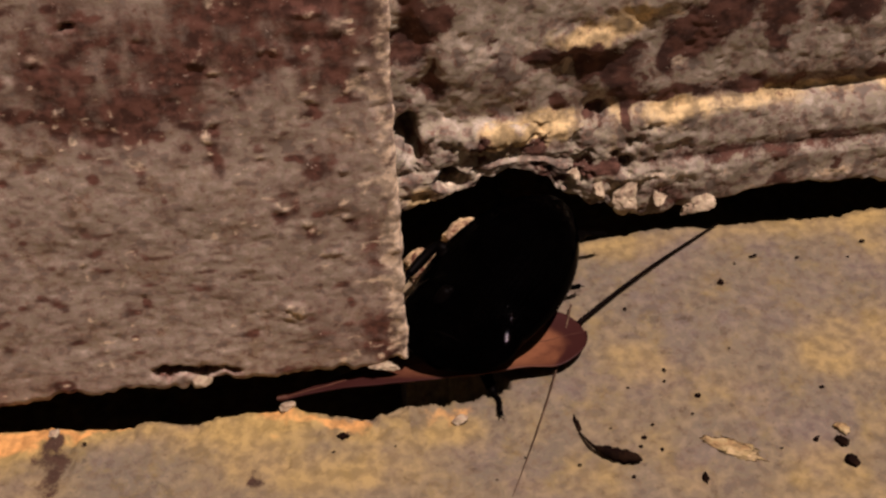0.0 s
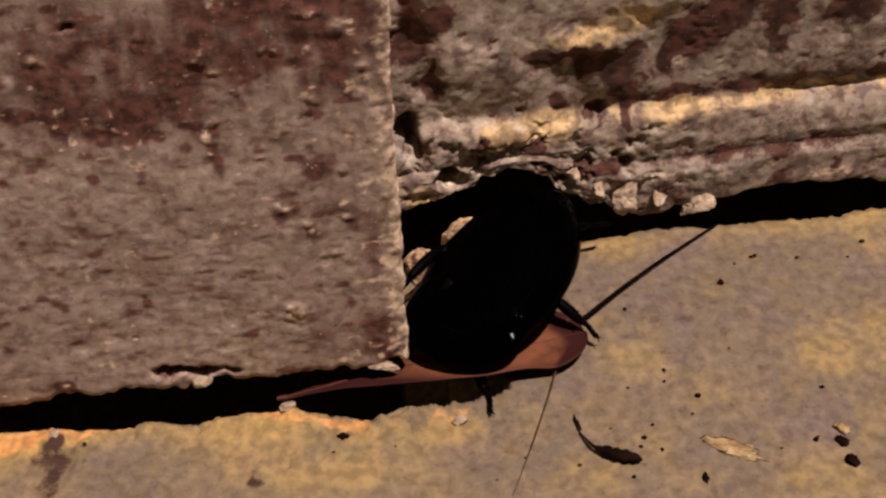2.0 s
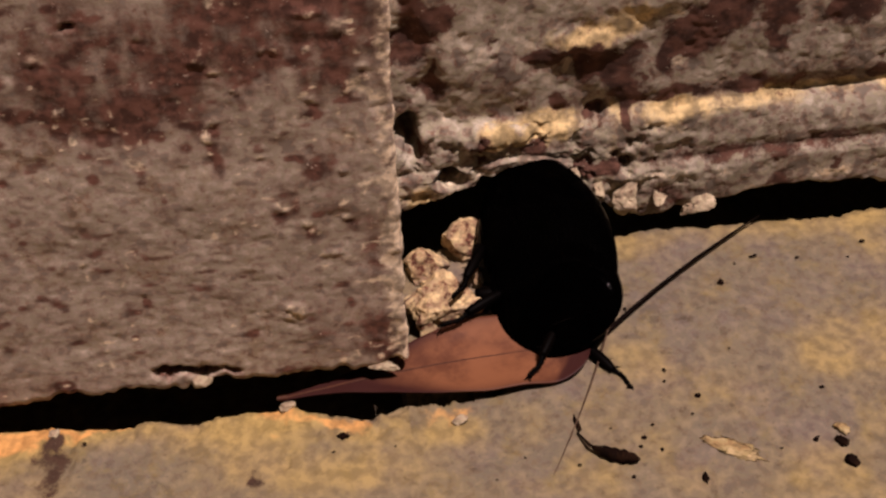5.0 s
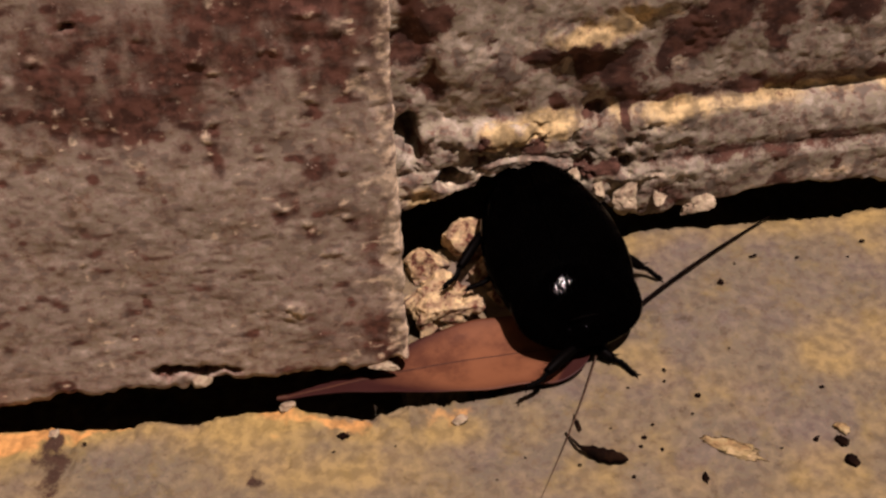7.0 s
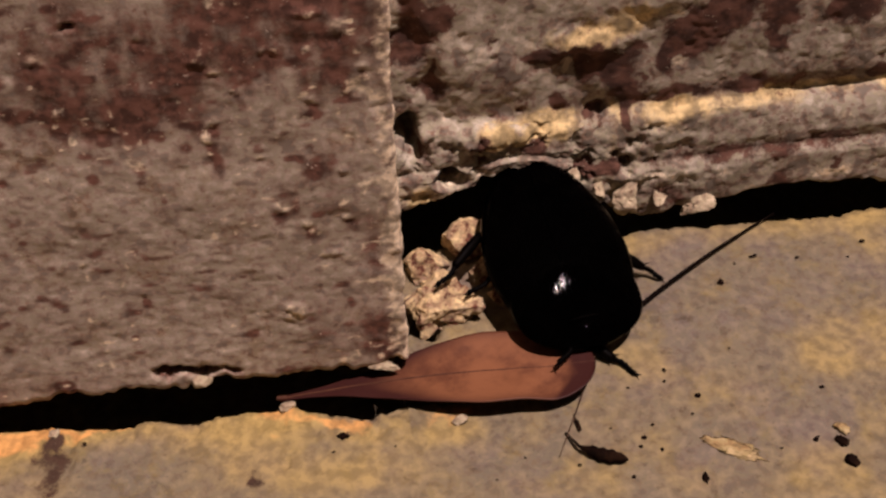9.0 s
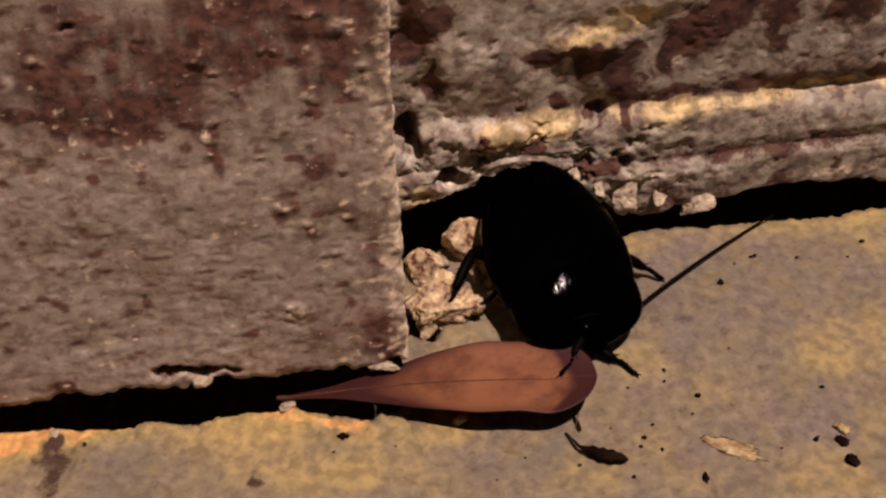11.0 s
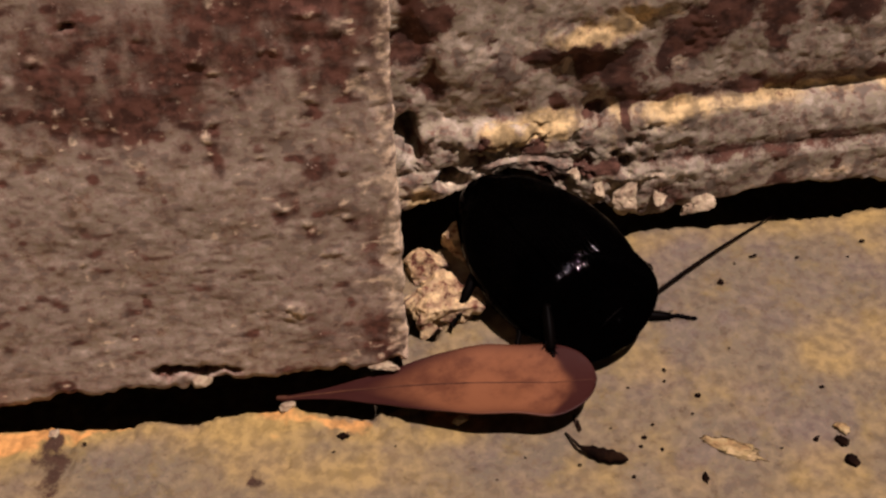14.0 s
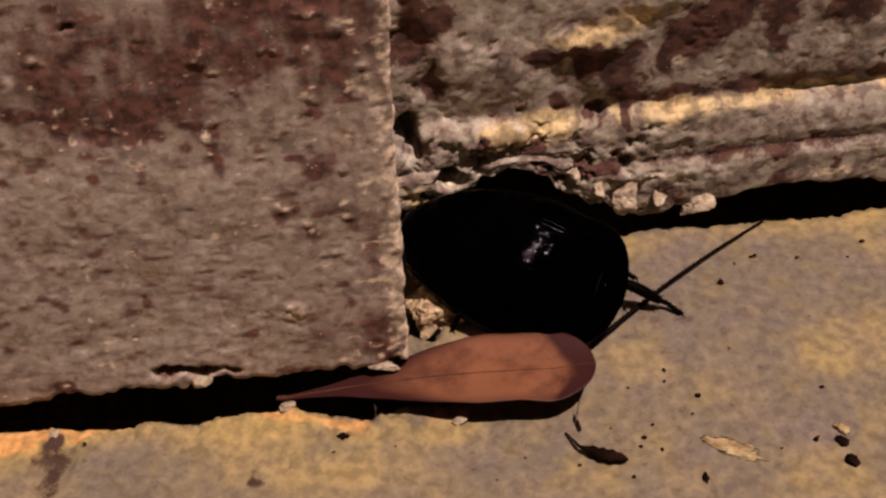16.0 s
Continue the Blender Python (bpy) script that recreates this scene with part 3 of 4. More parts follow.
# ---- a dry leaf ----
def leaf():
    root = tagged(new("fallen_leaf"), "dry reddish-brown spoon-shaped leaf lying over the crack", "leaf")
    u = 1 - (1 - np.linspace(0, 1, 70)) ** 1.8
    half = 4.75 * smooth(u, -0.03, 0.68) ** 1.2 * np.sqrt(np.maximum(0, 1 - np.maximum(0, (u - 0.5) / 0.5) ** 7)) + 0.3 * (1 - u)
    half[-1] = 0.3
    v = np.linspace(-1, 1, 33)
    uu, vv = np.meshgrid(u, v, indexing="ij")
    x = 32.4 * uu
    y = half[:, None] * vv * (1 + 0.012 * np.sin(uu * 31))
    z = 1.15 * np.sin(np.pi * uu) + 0.025 * y ** 2 * smooth(uu, 0.1, 0.6) + 0.7 * smooth(uu, 0.84, 1.0) * (1 - 0.6 * vv)
    z = z + 0.15 * y * smooth(uu, 0.72, 1.0)
    p = np.stack([x, y, z], -1)
    p[..., 2] += 0.12 * fbm(p.reshape(-1, 3), 5, 3, 0.5, 81).reshape(x.shape)
    lower = p[:, ::-1] - np.array([0, 0, 0.16])
    shell = np.concatenate([p, lower], 1)
    ragged = uu - 0.022 * np.cos(2.6 * vv + 0.4) + 0.012 * fbm(np.stack([x.reshape(-1), y.reshape(-1), 0 * x.reshape(-1)], 1), 1.6, 3, 0.6, 83).reshape(x.shape)
    # dark tip and rim; the dark base paints in the wall base's shadow
    tip = smooth(ragged, 0.85, 0.93) * 0.85 + 0.5 * np.abs(vv) ** 2.6 + 0.95 * smooth(-uu, -0.62, -0.1)
    part("blade", grid_mesh("blade", shell, M_LEAF, {"tip": np.concatenate([tip, tip[:, ::-1]], 1)}, close_j=True), root)
    rib = p[:, 16]
    a = np.linspace(0, 2 * np.pi, 9)[:-1]
    r = 0.14 * (1 - 0.8 * u)
    tube = np.stack([np.broadcast_to(rib[:, None, 0], (70, 8)), rib[:, None, 1] + r[:, None] * np.cos(a), rib[:, None, 2] + 0.02 + 0.55 * r[:, None] * np.sin(a)], -1)
    part("midrib", grid_mesh("midrib", tube, M_RIB, close_j=True), root, "thin dark midrib")
    s = np.linspace(-0.5, 0.6, 14)
    tube = np.stack([np.broadcast_to(s[:, None], (14, 8)), 0.26 * np.cos(a) + 0 * s[:, None], 0.26 * np.sin(a) - 0.02 * s[:, None] ** 2 + 0.1], -1)
    part("stalk", grid_mesh("stalk", tube, M_RIB, close_j=True), root, "thin brown leaf stalk")
    return root


# ---- the cockroach ----
def dome(name, us, half, mid, high, low, mat, ridge=None, side=0, across=41):
    """A closed shield: half widths, centre line and heights along us; side keeps one half alone."""
    v = np.linspace(-1 if side <= 0 else -0.12, 1 if side >= 0 else 0.12, across)
    uu, vv = np.meshgrid(us, v, indexing="ij")
    arch = np.sqrt(np.maximum(0, 1 - np.abs(vv) ** 2.05))
    y = half[:, None] * vv
    top = mid[:, None] + high[:, None] * arch
    if ridge is not None:
        top = top + ridge(uu, vv, y)
    bot = mid[:, None] - low[:, None] * arch if side == 0 else top - 0.25
    up = np.stack([uu, y, top], -1)
    down = np.stack([uu, y, bot], -1)[:, ::-1]
    return grid_mesh(name, np.concatenate([up, down], 1), mat, close_j=True, flip=True)


def tube_mesh(name, pts, radii, mat, sides=8):
    pts = np.array(pts, float)
    d = np.gradient(pts, axis=0)
    d /= np.linalg.norm(d, axis=1, keepdims=True)
    e1 = np.cross(d, np.array([0.05, 1.0, 0.0]))
    e1 /= np.linalg.norm(e1, axis=1, keepdims=True)
    e2 = np.cross(d, e1)
    a = np.linspace(0, 2 * np.pi, sides + 1)[:-1]
    r = np.array(radii)[:, None, None]
    ring = pts[:, None] + r * (np.cos(a)[None, :, None] * e1[:, None] + np.sin(a)[None, :, None] * e2[:, None])
    ring = np.concatenate([np.repeat(pts[:1, None], sides, 1), ring, np.repeat(pts[-1:, None], sides, 1)])
    me = grid_mesh(name, ring, mat, close_j=True)
    return me


def leg_part(roach, k, seed):
    """A thigh along its own x from the hip, and a spiny shin with its foot along its own x from the knee. Returns both and their lengths in mm."""
    rnd = random.Random(seed)
    t = np.linspace(0, 1, 14)
    a, b = 6.2 * k, 6.6 * k
    thigh = np.stack([a * t, 0 * t, 0 * t], 1)
    leg = part("leg", tube_mesh("leg", thigh, 0.42 + 0.7 * np.sin(np.pi * np.clip(t * 0.9 + 0.06, 0, 1)) ** 0.8, M_LIMB, 10), roach, "flat black thigh")
    shin = np.stack([b * t, 0 * t, 0.12 * np.sin(np.pi * t)], 1)
    shank = part("shin", tube_mesh("shin", shin, 0.42 + 0.2 * np.sin(np.pi * t) ** 0.7, M_LIMB, 8), roach, "spiny black shin")
    for i in range(18):
        at = shin[1 + i * 12 // 18]
        side = 1 if i % 2 else -1
        tip = at + np.array([rnd.uniform(0.5, 0.95), side * rnd.uniform(0.45, 0.85), rnd.uniform(-0.4, 0.5)])
        part("spine", tube_mesh("spine", np.linspace(at, tip, 4), np.array([1, 0.75, 0.4, 0.1]) * 0.13, M_LIMB, 5), shank)
    toes = 3.8 * k
    foot = np.stack([b + toes * t, 0.2 * np.sin(t * 5), -0.35 * t * (1 - t)], 1)
    part("foot", tube_mesh("foot", foot, 0.28 + 0.06 * np.sin(t * 30), M_LIMB, 8), shank)
    for w in (-0.35, 0.35):
        part("claw", tube_mesh("claw", np.linspace(foot[-1], foot[-1] + np.array([0.5, w, -0.1]), 4), np.array([0.12, 0.1, 0.06, 0.02]), M_LIMB, 5), shank)
    return leg, shank, a, b + toes


def antenna_part(roach, length, bend, thick, mat):
    t = np.linspace(0, 1, 90)
    pts = np.stack([length * t, bend * np.sin(np.pi * t), 0.4 * np.sin(np.pi * t)], 1)
    rad = thick * (1 - 0.7 * t) * (1 + 0.16 * np.cos(np.arange(90) * np.pi))
    return part("antenna", tube_mesh("antenna", pts, rad, mat, 7), roach, "long thin brown antenna")


def cockroach():
    root = tagged(new("cockroach"), "glossy black cockroach crawling out of the wall crack", "cockroach")
    u = np.linspace(0, 1, 50)
    # belly
    xs = -10.4 + 21.4 * u
    w = 6.0 * np.sin(np.pi * np.clip(0.06 + 0.8 * u, 0, 1)) ** 0.6 + 0.3
    part("abdomen", dome("abdomen", xs, w, 1.7 + 0 * u, 1.2 + 0 * u, 1.4 * np.sin(np.pi * (0.05 + 0.9 * u)) ** 0.5, M_LIMB), root, "dark flat underside")
    # wing covers, with a swelling near the tips
    u = np.linspace(0, 1, 120)
    xs = -11.2 + 19.2 * u
    w = 7.7 * np.sin(np.pi * np.clip(0.025 + 0.681 * u, 0, 1)) ** 0.6
    hi = np.where(xs < -4, 4.3 * np.sqrt(np.maximum(0.02, 1 - ((xs + 4) / 7.4) ** 2)), 4.3 - 0.014 * (xs + 4) ** 2)
    hi = hi + 0.3 * np.exp(-((xs + 7.2) / 1.1) ** 2)

    def veins(uu, vv, y):
        q = np.stack([uu.reshape(-1) * 0.5, y.reshape(-1), 0 * y.reshape(-1)], 1)
        uneven = fbm(q, 0.9, 3, 0.6, 301).reshape(uu.shape)
        return (0.015 * np.cos(2 * np.pi * (y + 0.10 * (uu + 15)) / 0.52 + 1.5 * uneven) + 0.011 * uneven) * (1 - np.abs(vv) ** 6) * smooth(-uu, -8.6, -7.6)

    part("wing_cover", dome("wing_cover", xs, w, 1.7 + 0 * u, hi, hi, M_SHELL, veins, -1, 200), root, "glossy veined wing cover")
    part("wing_cover", dome("wing_cover", xs, w, 1.9 + 0 * u, hi, hi, M_SHELL, veins, 1, 200), root, "glossy veined wing cover")
    u = np.linspace(0, 1, 50)
    # shield over the head
    xs = 5.0 + 8.7 * u
    w = 7.0 * np.sqrt(np.maximum(0.004, 1 - (np.abs(u - 0.36) / 0.645) ** 2.6))
    hi = 3.3 - 8.7 * (0.2 * u + 0.167 * u ** 1.5)

    def dimples(uu, vv, y):
        q = np.stack([uu.reshape(-1), y.reshape(-1), 0 * y.reshape(-1)], 1)
        return (0.006 * np.cos(2 * np.pi * y / 0.6) * smooth(-uu, -9.5, -7.5) + 0.012 * fbm(q, 1.1, 2, 0.5, 311).reshape(uu.shape)) * (1 - np.abs(vv) ** 6)

    part("neck_shield", dome("neck_shield", xs, w, 1.9 - 0.7 * u ** 2, hi, 0.6 + 0 * u, M_SHELL, dimples, across=121), root, "smooth round shining neck shield")
    part("head", lump_mesh("head", (3.8, 4.6, 3.2), M_SHELL, 3, 0.05, 4, 0), root, m=pose(11.2 * MM, 0, 0.9 * MM))
    for s in (-1, 1):
        part("eye", lump_mesh("eye", (1.6, 1.2, 2.2), M_SHELL, 4, 0.02, 3, 0), root, m=pose(11.6 * MM, s * 1.9 * MM, 1.2 * MM))
    feelers = [antenna_part(root, 28, 0.4, 0.34, M_FEELER), antenna_part(root, 25, 0.6, 0.12, M_THREAD)]
    legs = {}
    for key, k, s in (("fl", 0.73, 1), ("fr", 0.73, 2), ("ml", 0.63, 3), ("mr", 0.8, 4), ("hl", 0.8, 5), ("hr", 0.75, 6)):
        legs[key] = leg_part(root, k, s)
    return root, feelers, legs


HIPS = {"fl": (8.8, 3.2, 0.9), "fr": (8.8, -3.2, 0.9), "ml": (4.5, 4.0, 0.8), "mr": (4.8, -4.0, 0.8), "hl": (-1, 3.8, 0.6), "hr": (0.5, -4.0, 0.8)}


def aim(at, target, roll=0.0):
    """A pose at a place whose own x points at the target, its z as upright as can be; millimetres."""
    x = (Vector(target) - Vector(at)).normalized()
    y = Vector((0, 0, 1)).cross(x).normalized()
    z = x.cross(y)
    m = Matrix((x, y, z)).transposed().to_4x4()
    return Matrix.Translation(Vector(at) * MM) @ m @ pose(0, 0, 0, roll)


def at_time(rows, t):
    ts = [r[0] for r in rows]
    return [float(np.interp(t, ts, [r[k] for r in rows])) for k in range(1, len(rows[0]))]

ROACH = [  # seconds, middle of the body (mm), heading, pitch, roll (degrees)
    (0, 5.60, -9.60, 3.53, -130.00, 3.00, 5.00),
    (1.5, 5.85, -9.20, 3.45, -133.00, 3.50, 6.00),
    (2.1, 6.26, -8.63, 3.49, -127.40, 3.48, 9.57),
    (2.5, 7.50, -6.92, 3.61, -110.60, 3.40, 20.30),
    (3, 10.49, -5.30, 3.73, -103.16, 5.67, 33.94),
    (3.5, 11.25, -4.32, 3.51, -95.03, 12.78, 42.30),
    (4.2, 11.15, -4.44, 3.61, -91.90, 13.33, 41.38),
    (6.3, 10.70, -5.95, 3.85, -80.80, 7.00, -2.00),
    (7.1, 10.85, -5.95, 3.85, -80.80, 7.00, -2.00),
    (12.2, 10.85, -5.95, 3.85, -80.80, 7.00, -2.00),
    (12.6, 11.57, -6.22, 3.71, -75.56, 9.87, 3.37),
    (13.5, 10.77, -6.90, 4.53, -64.74, 10.45, 15.17),
    (14.5, 8.82, -8.58, 4.72, -46.89, 7.75, 24.37),
    (15, 7.02, -8.06, 4.80, -33.42, 3.94, 32.97),
    (16, 5.48, -7.58, 4.75, -28.81, 2.75, 31.78),
]
# feet, by leg: seconds and the place of the foot's tip (mm)
FEET = {}
FEET["fl"] = [(0, 3.1, -24.4, 0.4), (1.5, 2.1, -24.0, 0.4), (3.05, 2.4, -24.0, 0.4), (3.2, 9.0, -23.0, 3.0), (3.4, 16.1, -21.3, 0.4), (3.7, 15.8, -23.2, 0.4), (4.2, 15.5, -23.6, 0.4), (6.3, 17.5, -21.1, 0.4), (12.5, 17.6, -21.1, 0.4), (12.8, 21.0, -18.5, 1.5), (13.0, 25.6, -14.3, 0.4), (13.5, 25.9, -14.5, 0.4), (14.5, 25.0, -14.4, 0.4), (16, 24.4, -13.7, 0.4)]
FEET["ml"] = [(0, 17.7, -6.1, 0.6), (0.6, 17.9, -5.6, 0.6), (0.9, 15.2, -3.5, 0.6), (1.7, 15.0, -8.0, 1.5), (1.9, 14.5, -16.5, 1.8), (2.5, 14.5, -16.6, 1.8), (3.0, 14.4, -17.7, 1.8), (3.2, 16.0, -9.0, 1.5), (4.2, 17.3, -2.9, 0.6), (6.3, 20.9, -6.9, 0.6), (6.7, 23.0, -8.2, 0.6), (12.5, 23.3, -8.3, 0.6), (12.8, 22.3, -6.3, 0.6), (15, 22.3, -6.3, 0.6), (16, 23.0, -10.2, 0.6)]
FEET["fr"] = [(0, 2.0, -15.0, 1.0), (3.2, 4.0, -15.0, 1.5), (4.2, 5.5, -19.0, 3.0), (6.3, 4.3, -24.1, 0.8), (6.7, 5.4, -23.9, 2.5), (7.1, 5.7, -23.7, 3.0), (8.4, 5.7, -23.7, 3.0), (8.7, 5.9, -22.1, 3.2), (8.9, 9.4, -21.3, 3.5), (9.2, 9.4, -21.5, 3.4), (12.2, 9.4, -23.5, 3.2), (12.5, 9.4, -23.9, 3.2), (13.9, 8.6, -24.0, 3.2), (14.1, 8.8, -20.0, 1.2), (16, 8.5, -16.0, 0.8)]
FEET["mr"] = [(0, 2.7, -11.2, 0.6), (2.7, 3.9, -11.3, 0.8), (3.4, 0.4, -14.0, 2.5), (4.2, -3.4, -17.0, 2.3), (6.3, 1.5, -10.5, 4.0), (8.6, 1.5, -10.5, 4.0), (9.2, 1.5, -11.0, 3.5), (12.2, 3.5, -12.5, 2.0), (12.5, 6.0, -14.0, 1.0), (13.9, 6.0, -15.0, 1.0), (14.1, 5.5, -21.0, 3.5), (14.25, 3.9, -24.3, 3.5), (14.6, 3.7, -24.3, 3.5), (14.8, 6.0, -19.0, 2.0), (15, 6.5, -15.0, 0.8), (16, 6.4, -14.4, 0.8)]
FEET["hr"] = [(0, -6.7, -11.6, 6.0), (2.6, -6.6, -11.9, 6.0), (3.0, -1.7, -9.1, 4.0), (3.4, -0.4, -12.0, 4.0), (4.2, -0.5, -12.0, 4.0), (6.3, -0.6, -10.0, 4.0), (9.2, -1.6, -9.4, 4.0), (11.3, -1.2, -12.0, 2.0), (12.5, -0.8, -12.9, 1.0), (16, -0.3, -13.0, 1.0)]
# antennae: seconds, root and tip (mm)
FEELER_A = [(0, 8.71, -16.99, 0.5, 31.52, -0.57, 0.22), (2.4, 8.71, -16.99, 0.5, 31.52, -0.57, 0.22), (2.7, 9.32, -16.92, 0.5, 32.31, -0.58, 0.22), (3.0, 9.61, -16.96, 0.5, 31.84, -0.61, 0.22), (3.2, 10.78, -17.12, 0.5, 32.44, -0.6, 0.22), (3.4, 11.83, -17.89, 0.5, 34.7, -0.55, 0.22), (4.2, 12.88, -17.1, 0.5, 35.51, -0.48, 0.22), (6.3, 13.91, -16.45, 0.5, 36.86, -0.39, 0.22), (7.1, 14.44, -16.21, 0.5, 37.71, -0.23, 0.22), (9.2, 14.7, -16.09, 0.5, 38.38, 0.25, 0.22), (12.8, 14.7, -16.09, 0.5, 37.96, -0.26, 0.22), (13.2, 14.7, -16.09, 0.5, 37.96, -0.26, 0.22), (16, 13.52, -16.87, 0.5, 37.37, -0.46, 0.22)]
FEELER_B = [(0, 12.22, -11.88, 0.9, 2.58, -34.25, 0.3), (2.4, 12.22, -11.88, 0.9, 2.58, -34.25, 0.3), (3.0, 12.4, -12.24, 0.9, 2.8, -34.28, 0.3), (3.4, 14.26, -15.18, 0.9, 5.17, -34.08, 0.3), (4.2, 14.84, -16.46, 0.9, 5.46, -34.64, 0.3), (6.3, 14.77, -15.65, 0.9, 5.22, -34.74, 0.3), (8.3, 14.77, -15.65, 0.9, 5.33, -34.76, 0.3), (8.9, 14.69, -14.84, 0.9, 7.36, -31.06, 0.3), (9.2, 14.73, -14.04, 0.9, 8.55, -29.17, 0.3), (11.0, 14.3, -13.16, 0.9, 9.95, -27.12, 0.3), (12.8, 14.3, -13.16, 0.9, 9.87, -26.97, 0.3), (14.0, 14.3, -13.16, 0.9, 9.87, -26.97, 0.3), (16, 14.26, -11.51, 0.9, 10.06, -26.57, 0.3)]
LEAF = [(0, -18.95, -18.3, -1.0, 13.3, -15.8, 0.7), (2.4, -18.95, -18.3, -1.0, 13.28, -15.87, 0.7), (2.7, -18.95, -18.3, -1.0, 13.27, -15.95, 0.7), (3.0, -18.95, -18.3, -1.0, 12.96, -15.99, 0.7), (3.4, -18.95, -18.3, -1.0, 12.52, -16.16, 0.7), (4.2, -18.95, -18.3, -1.0, 12.25, -16.59, 0.7), (6.3, -18.95, -18.3, -1.0, 12.45, -17.08, 0.7), (8.3, -18.95, -18.3, -1.0, 12.54, -17.24, 0.7), (8.6, -18.95, -18.3, -1.0, 12.62, -18.02, 1.0), (8.9, -18.95, -18.3, -1.0, 12.57, -19.97, 1.61), (9.2, -18.95, -18.3, -1.0, 12.45, -21.82, 2.24), (11.3, -18.95, -18.3, -1.0, 12.27, -23.91, 3.2), (12.5, -18.95, -18.3, -1.0, 12.31, -24.28, 3.2), (13.0, -18.95, -18.3, -1.0, 12.24, -24.63, 3.2), (13.4, -18.95, -18.3, -1.0, 12.31, -24.28, 3.2), (14.4, -18.95, -18.3, -1.0, 12.33, -24.21, 3.2), (14.8, -18.95, -18.3, -1.0, 12.39, -23.34, 3.2), (15.0, -18.95, -18.3, -1.0, 12.49, -22.83, 3.2), (15.4, -18.95, -18.3, -1.0, 12.56, -22.47, 3.2), (16, -18.95, -18.3, -1.0, 12.62, -22.18, 3.2)]
HUSK = [(0.0, 13.37, -30.75), (4.2, 13.37, -30.75), (4.8, 13.37, -30.75), (5.6, 12.01, -30.57), (16.0, 12.01, -30.57)]
# dirt specks; the one at (10.22, -26.37) stands for the leaf tip's shadow
GRIT = [(29.38, -9.77, 0.9, 1.54), (46.79, -5.41, 0.9, 0.68), (33.91, -6.11, 0.9, 0.51), (23.0, -24.79, 0.9, 0.85), (18.2, -12.08, 0.51, 0.68), (16.47, -29.13, 0.64, 0.68), (17.91, -30.72, 0.51, 0.68), (15.97, -30.11, 0.51, 0.68), (21.27, -34.76, 0.77, 1.88), (35.6, -31.97, 1.54, 1.88), (35.82, -34.33, 2.3, 2.05), (33.21, -31.43, 0.77, 0.68), (35.81, -25.16, 0.77, 0.51), (31.76, -6.87, 0.38, 0.43), (10.22, -26.37, 0.77, 2.9), (20.42, -20.91, 0.51, 0.68), (38.8, -6.98, 0.77, 0.51), (-13.12, -24.72, 1.54, 0.85), (-38.54, -22.5, 0.58, 1.19), (20.09, -22.37, 0.5, 0.4), (16.23, -22.81, 0.4, 0.32), (23.06, -24.64, 0.7, 0.56), (21.87, -27.03, 0.4, 0.32), (17.63, -27.66, 0.5, 0.4), (9.58, -31.48, 0.6, 0.48), (35.84, -25.00, 0.4, 0.32), (33.42, -31.24, 0.5, 0.4), (14.40, -33.68, 0.6, 0.48), (29.48, -32.15, 0.4, 0.32), (34.36, -5.97, 0.8, 0.64), (27.81, -19.06, 0.35, 0.28), (13.43, -27.51, 0.35, 0.28), (44.46, -7.59, 0.4, 0.32), (4.53, -29.77, 0.35, 0.28), (1.39, -32.04, 0.4, 0.32), (-7.95, -26.68, 0.4, 0.32), (-14.10, -26.53, 0.5, 0.4)]
FLAKE, CHIP = (24.55, -31.28), (36.11, -30.43)


def husk():
    """A dark curled dropping with a thin tail."""
    root = tagged(new("insect_dropping"), "dark brown curled insect dropping on the slab", "dropping")
    t = np.linspace(0, 1, 24)
    pts = np.stack([-2.2 + 4.4 * t, 0.9 - 2.3 * t ** 0.8, 0.1 * np.sin(9 * t)], 1)
    part("body", tube_mesh("body", pts, 0.1 + 0.62 * np.sin(np.pi * t ** 1.2) ** 0.7 * (1 + 0.14 * np.sin(t * 31)), M_GRIT, 10), root)
    tail = np.stack([-2.2 - 0.9 * t, 0.9 + 2.2 * t, 0 * t - 0.5 * t], 1)
    part("tail", tube_mesh("tail", tail, 0.2 - 0.12 * t, M_GRIT, 6), root)
    return root


def grit():
    def on(x, y, up):
        return x, y, float(slab_height(np.array([x]), np.array([y]))[0]) + up

    for i, (x, y, w, d) in enumerate(GRIT):
        lump("grit", on(x, y, 0.08), (w * 0.8, d * 0.8, min(w, d) * 0.5), M_GRIT, "speck of dark dirt or painted shade on the slab", "grit", "dirt specks on the slab", 40 + i, 0.7, cuts=3)
    lump("mortar_flake", on(*FLAKE, 0.03), (5.6, 2.0, 0.2), M_FLAKE, "yellowish flake of plaster lying on the slab", "flake", seed=71, rough=1.0, turn=(0, 0, -32), cuts=4)
    lump("pebble", on(*CHIP, 0.2), (1.8, 1.5, 0.8), M_FLAKE, "small yellow chip lying on the slab", "stone", seed=72, rough=0.6)


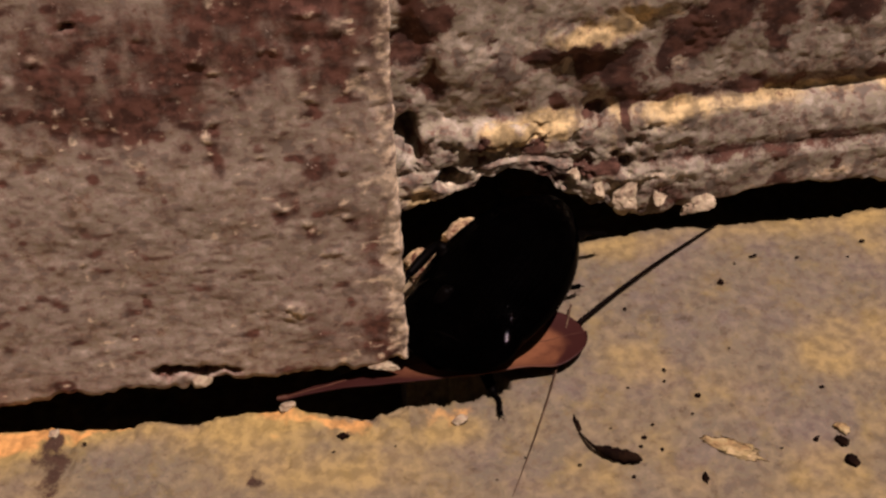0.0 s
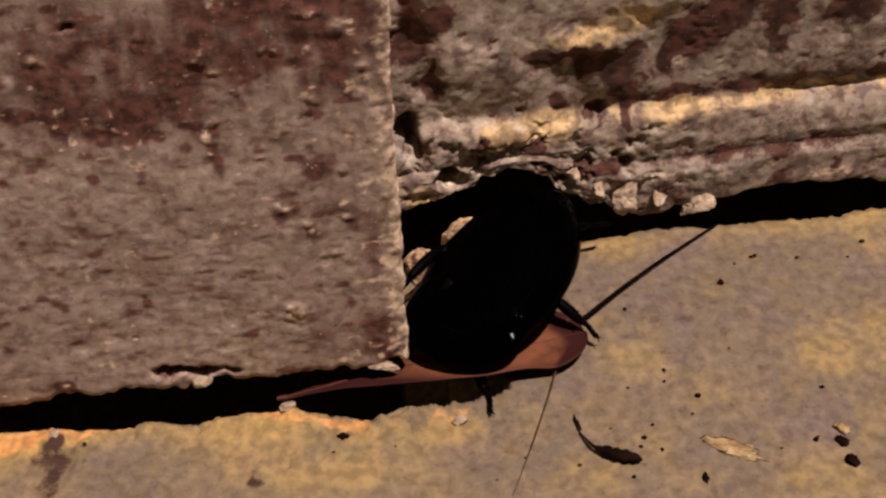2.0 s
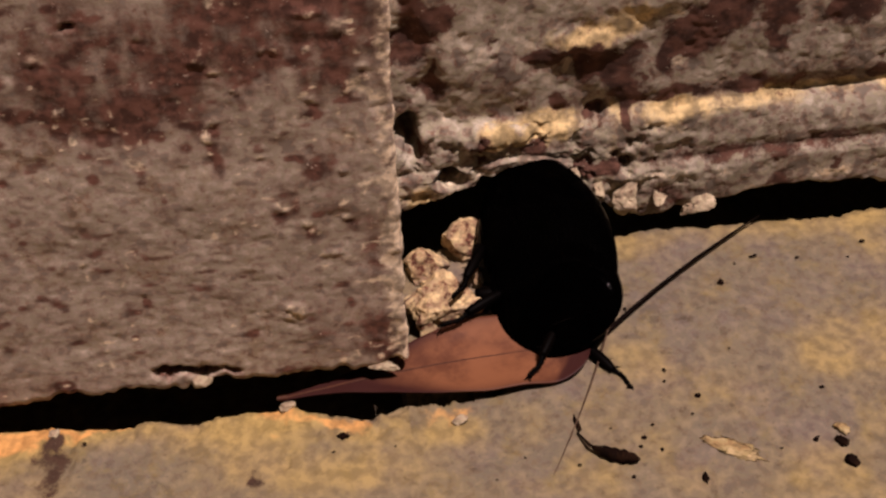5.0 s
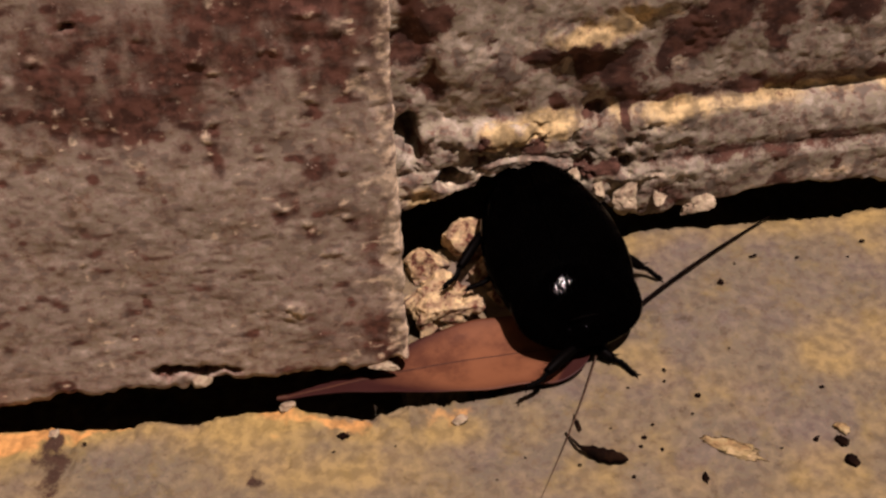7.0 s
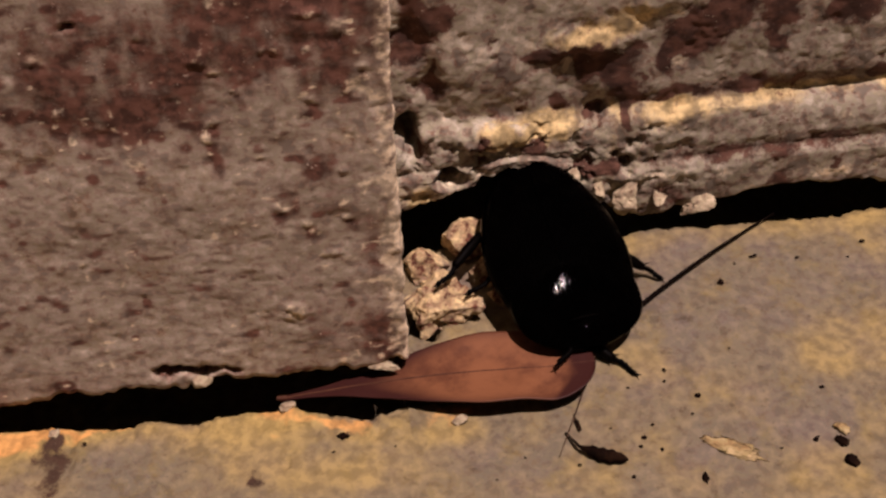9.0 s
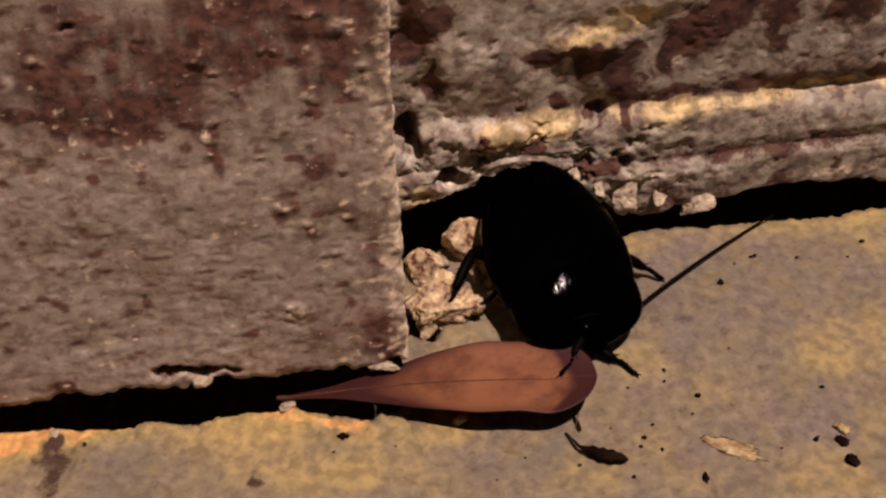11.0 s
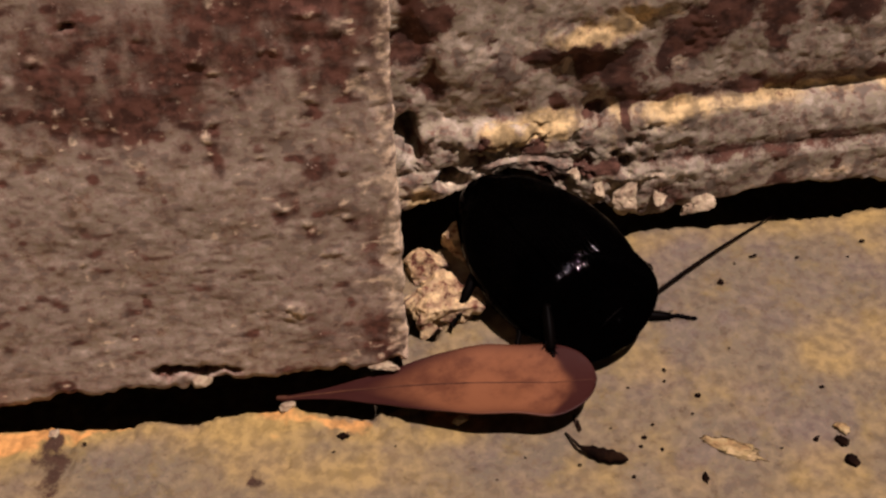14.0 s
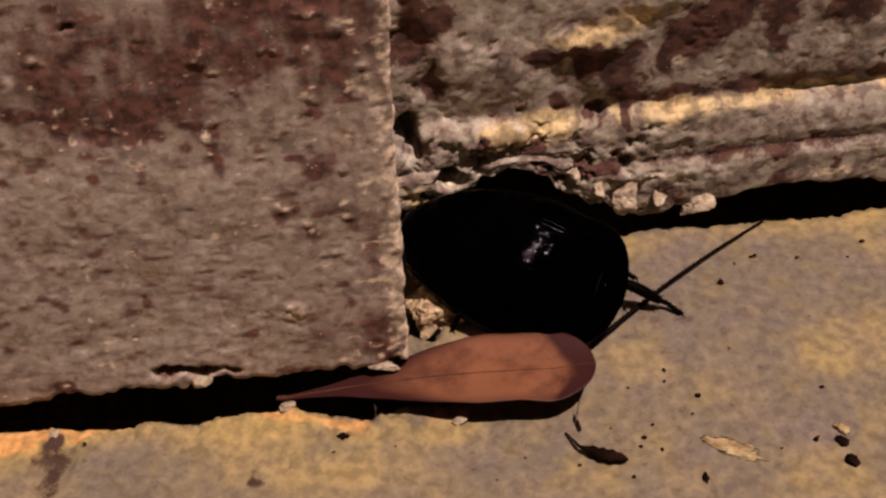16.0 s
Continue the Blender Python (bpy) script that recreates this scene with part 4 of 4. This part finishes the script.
def motions():
    roach, feelers, legs = cockroach()
    blade = leaf()
    crumb = husk()
    times = sorted({r[0] for rows in (ROACH, LEAF, FEELER_A, FEELER_B, *FEET.values()) for r in rows} | {0.0, 16.0})

    def body(t):
        x, y, z, h, p, r = at_time(ROACH, t)
        return pose(x * MM, y * MM, z * MM, 0, 0, h) @ pose(0, 0, 0, 0, p, 0) @ pose(0, 0, 0, r, 0, 0)

    walk(roach, [(t, body(t)) for t in times])
    for key, (leg, shank, a, b) in legs.items():
        hip, side = Vector(HIPS[key]), 1 if key[1] == "l" else -1
        upper, lower = [], []
        for t in times:
            m = body(t)
            h = m @ (hip * MM) / MM
            tip = Vector(at_time(FEET[key], t)) if key in FEET else m @ ((hip + Vector((-11, 1.5 * side, -1.2))) * MM) / MM
            way = tip - h
            d = min(max(way.length, abs(a - b) + 0.3), a + b - 0.05)
            way.normalize()
            out = m.to_3x3() @ (Vector((-0.5, -0.6 * side, 0)) if key[0] == "f" else Vector((-0.8, 0, 0.12)))
            out = (out - way * out.dot(way)).normalized()
            along = (a * a - b * b + d * d) / (2 * d)
            knee = h + way * along + out * math.sqrt(max(0.0, a * a - along * along))
            upper.append((t, m.inverted() @ aim(h, knee)))
            lower.append((t, m.inverted() @ aim(knee, h + way * d)))
        walk(leg, upper)
        walk(shank, lower)
    for ob, table, reach in zip(feelers, (FEELER_A, FEELER_B), (28, 25)):
        rows = []
        for t in times:
            v = at_time(table, t)
            way = (Vector(v[3:]) - Vector(v[:3])).normalized()
            rows.append((t, body(t).inverted() @ aim(Vector(v[3:]) - reach * way, v[3:])))
        walk(ob, rows)
    rows = []
    for t in times:
        v = at_time(LEAF, t)
        rows.append((t, aim(v[:3], v[3:], at_time(LEAF_ROLL, t)[0])))
    walk(blade, rows)
    walk(crumb, [(t, pose(x * MM, y * MM, 0.75 * MM, 0, 0, 0)) for t, x, y in HUSK])


LEAF_ROLL = [(0.0, -14), (2.4, -12), (3.0, -2), (4.2, 2), (9.2, -4), (16.0, -6)]
ground()
wall_block()
wall_back()
stones()
grit()
motions()
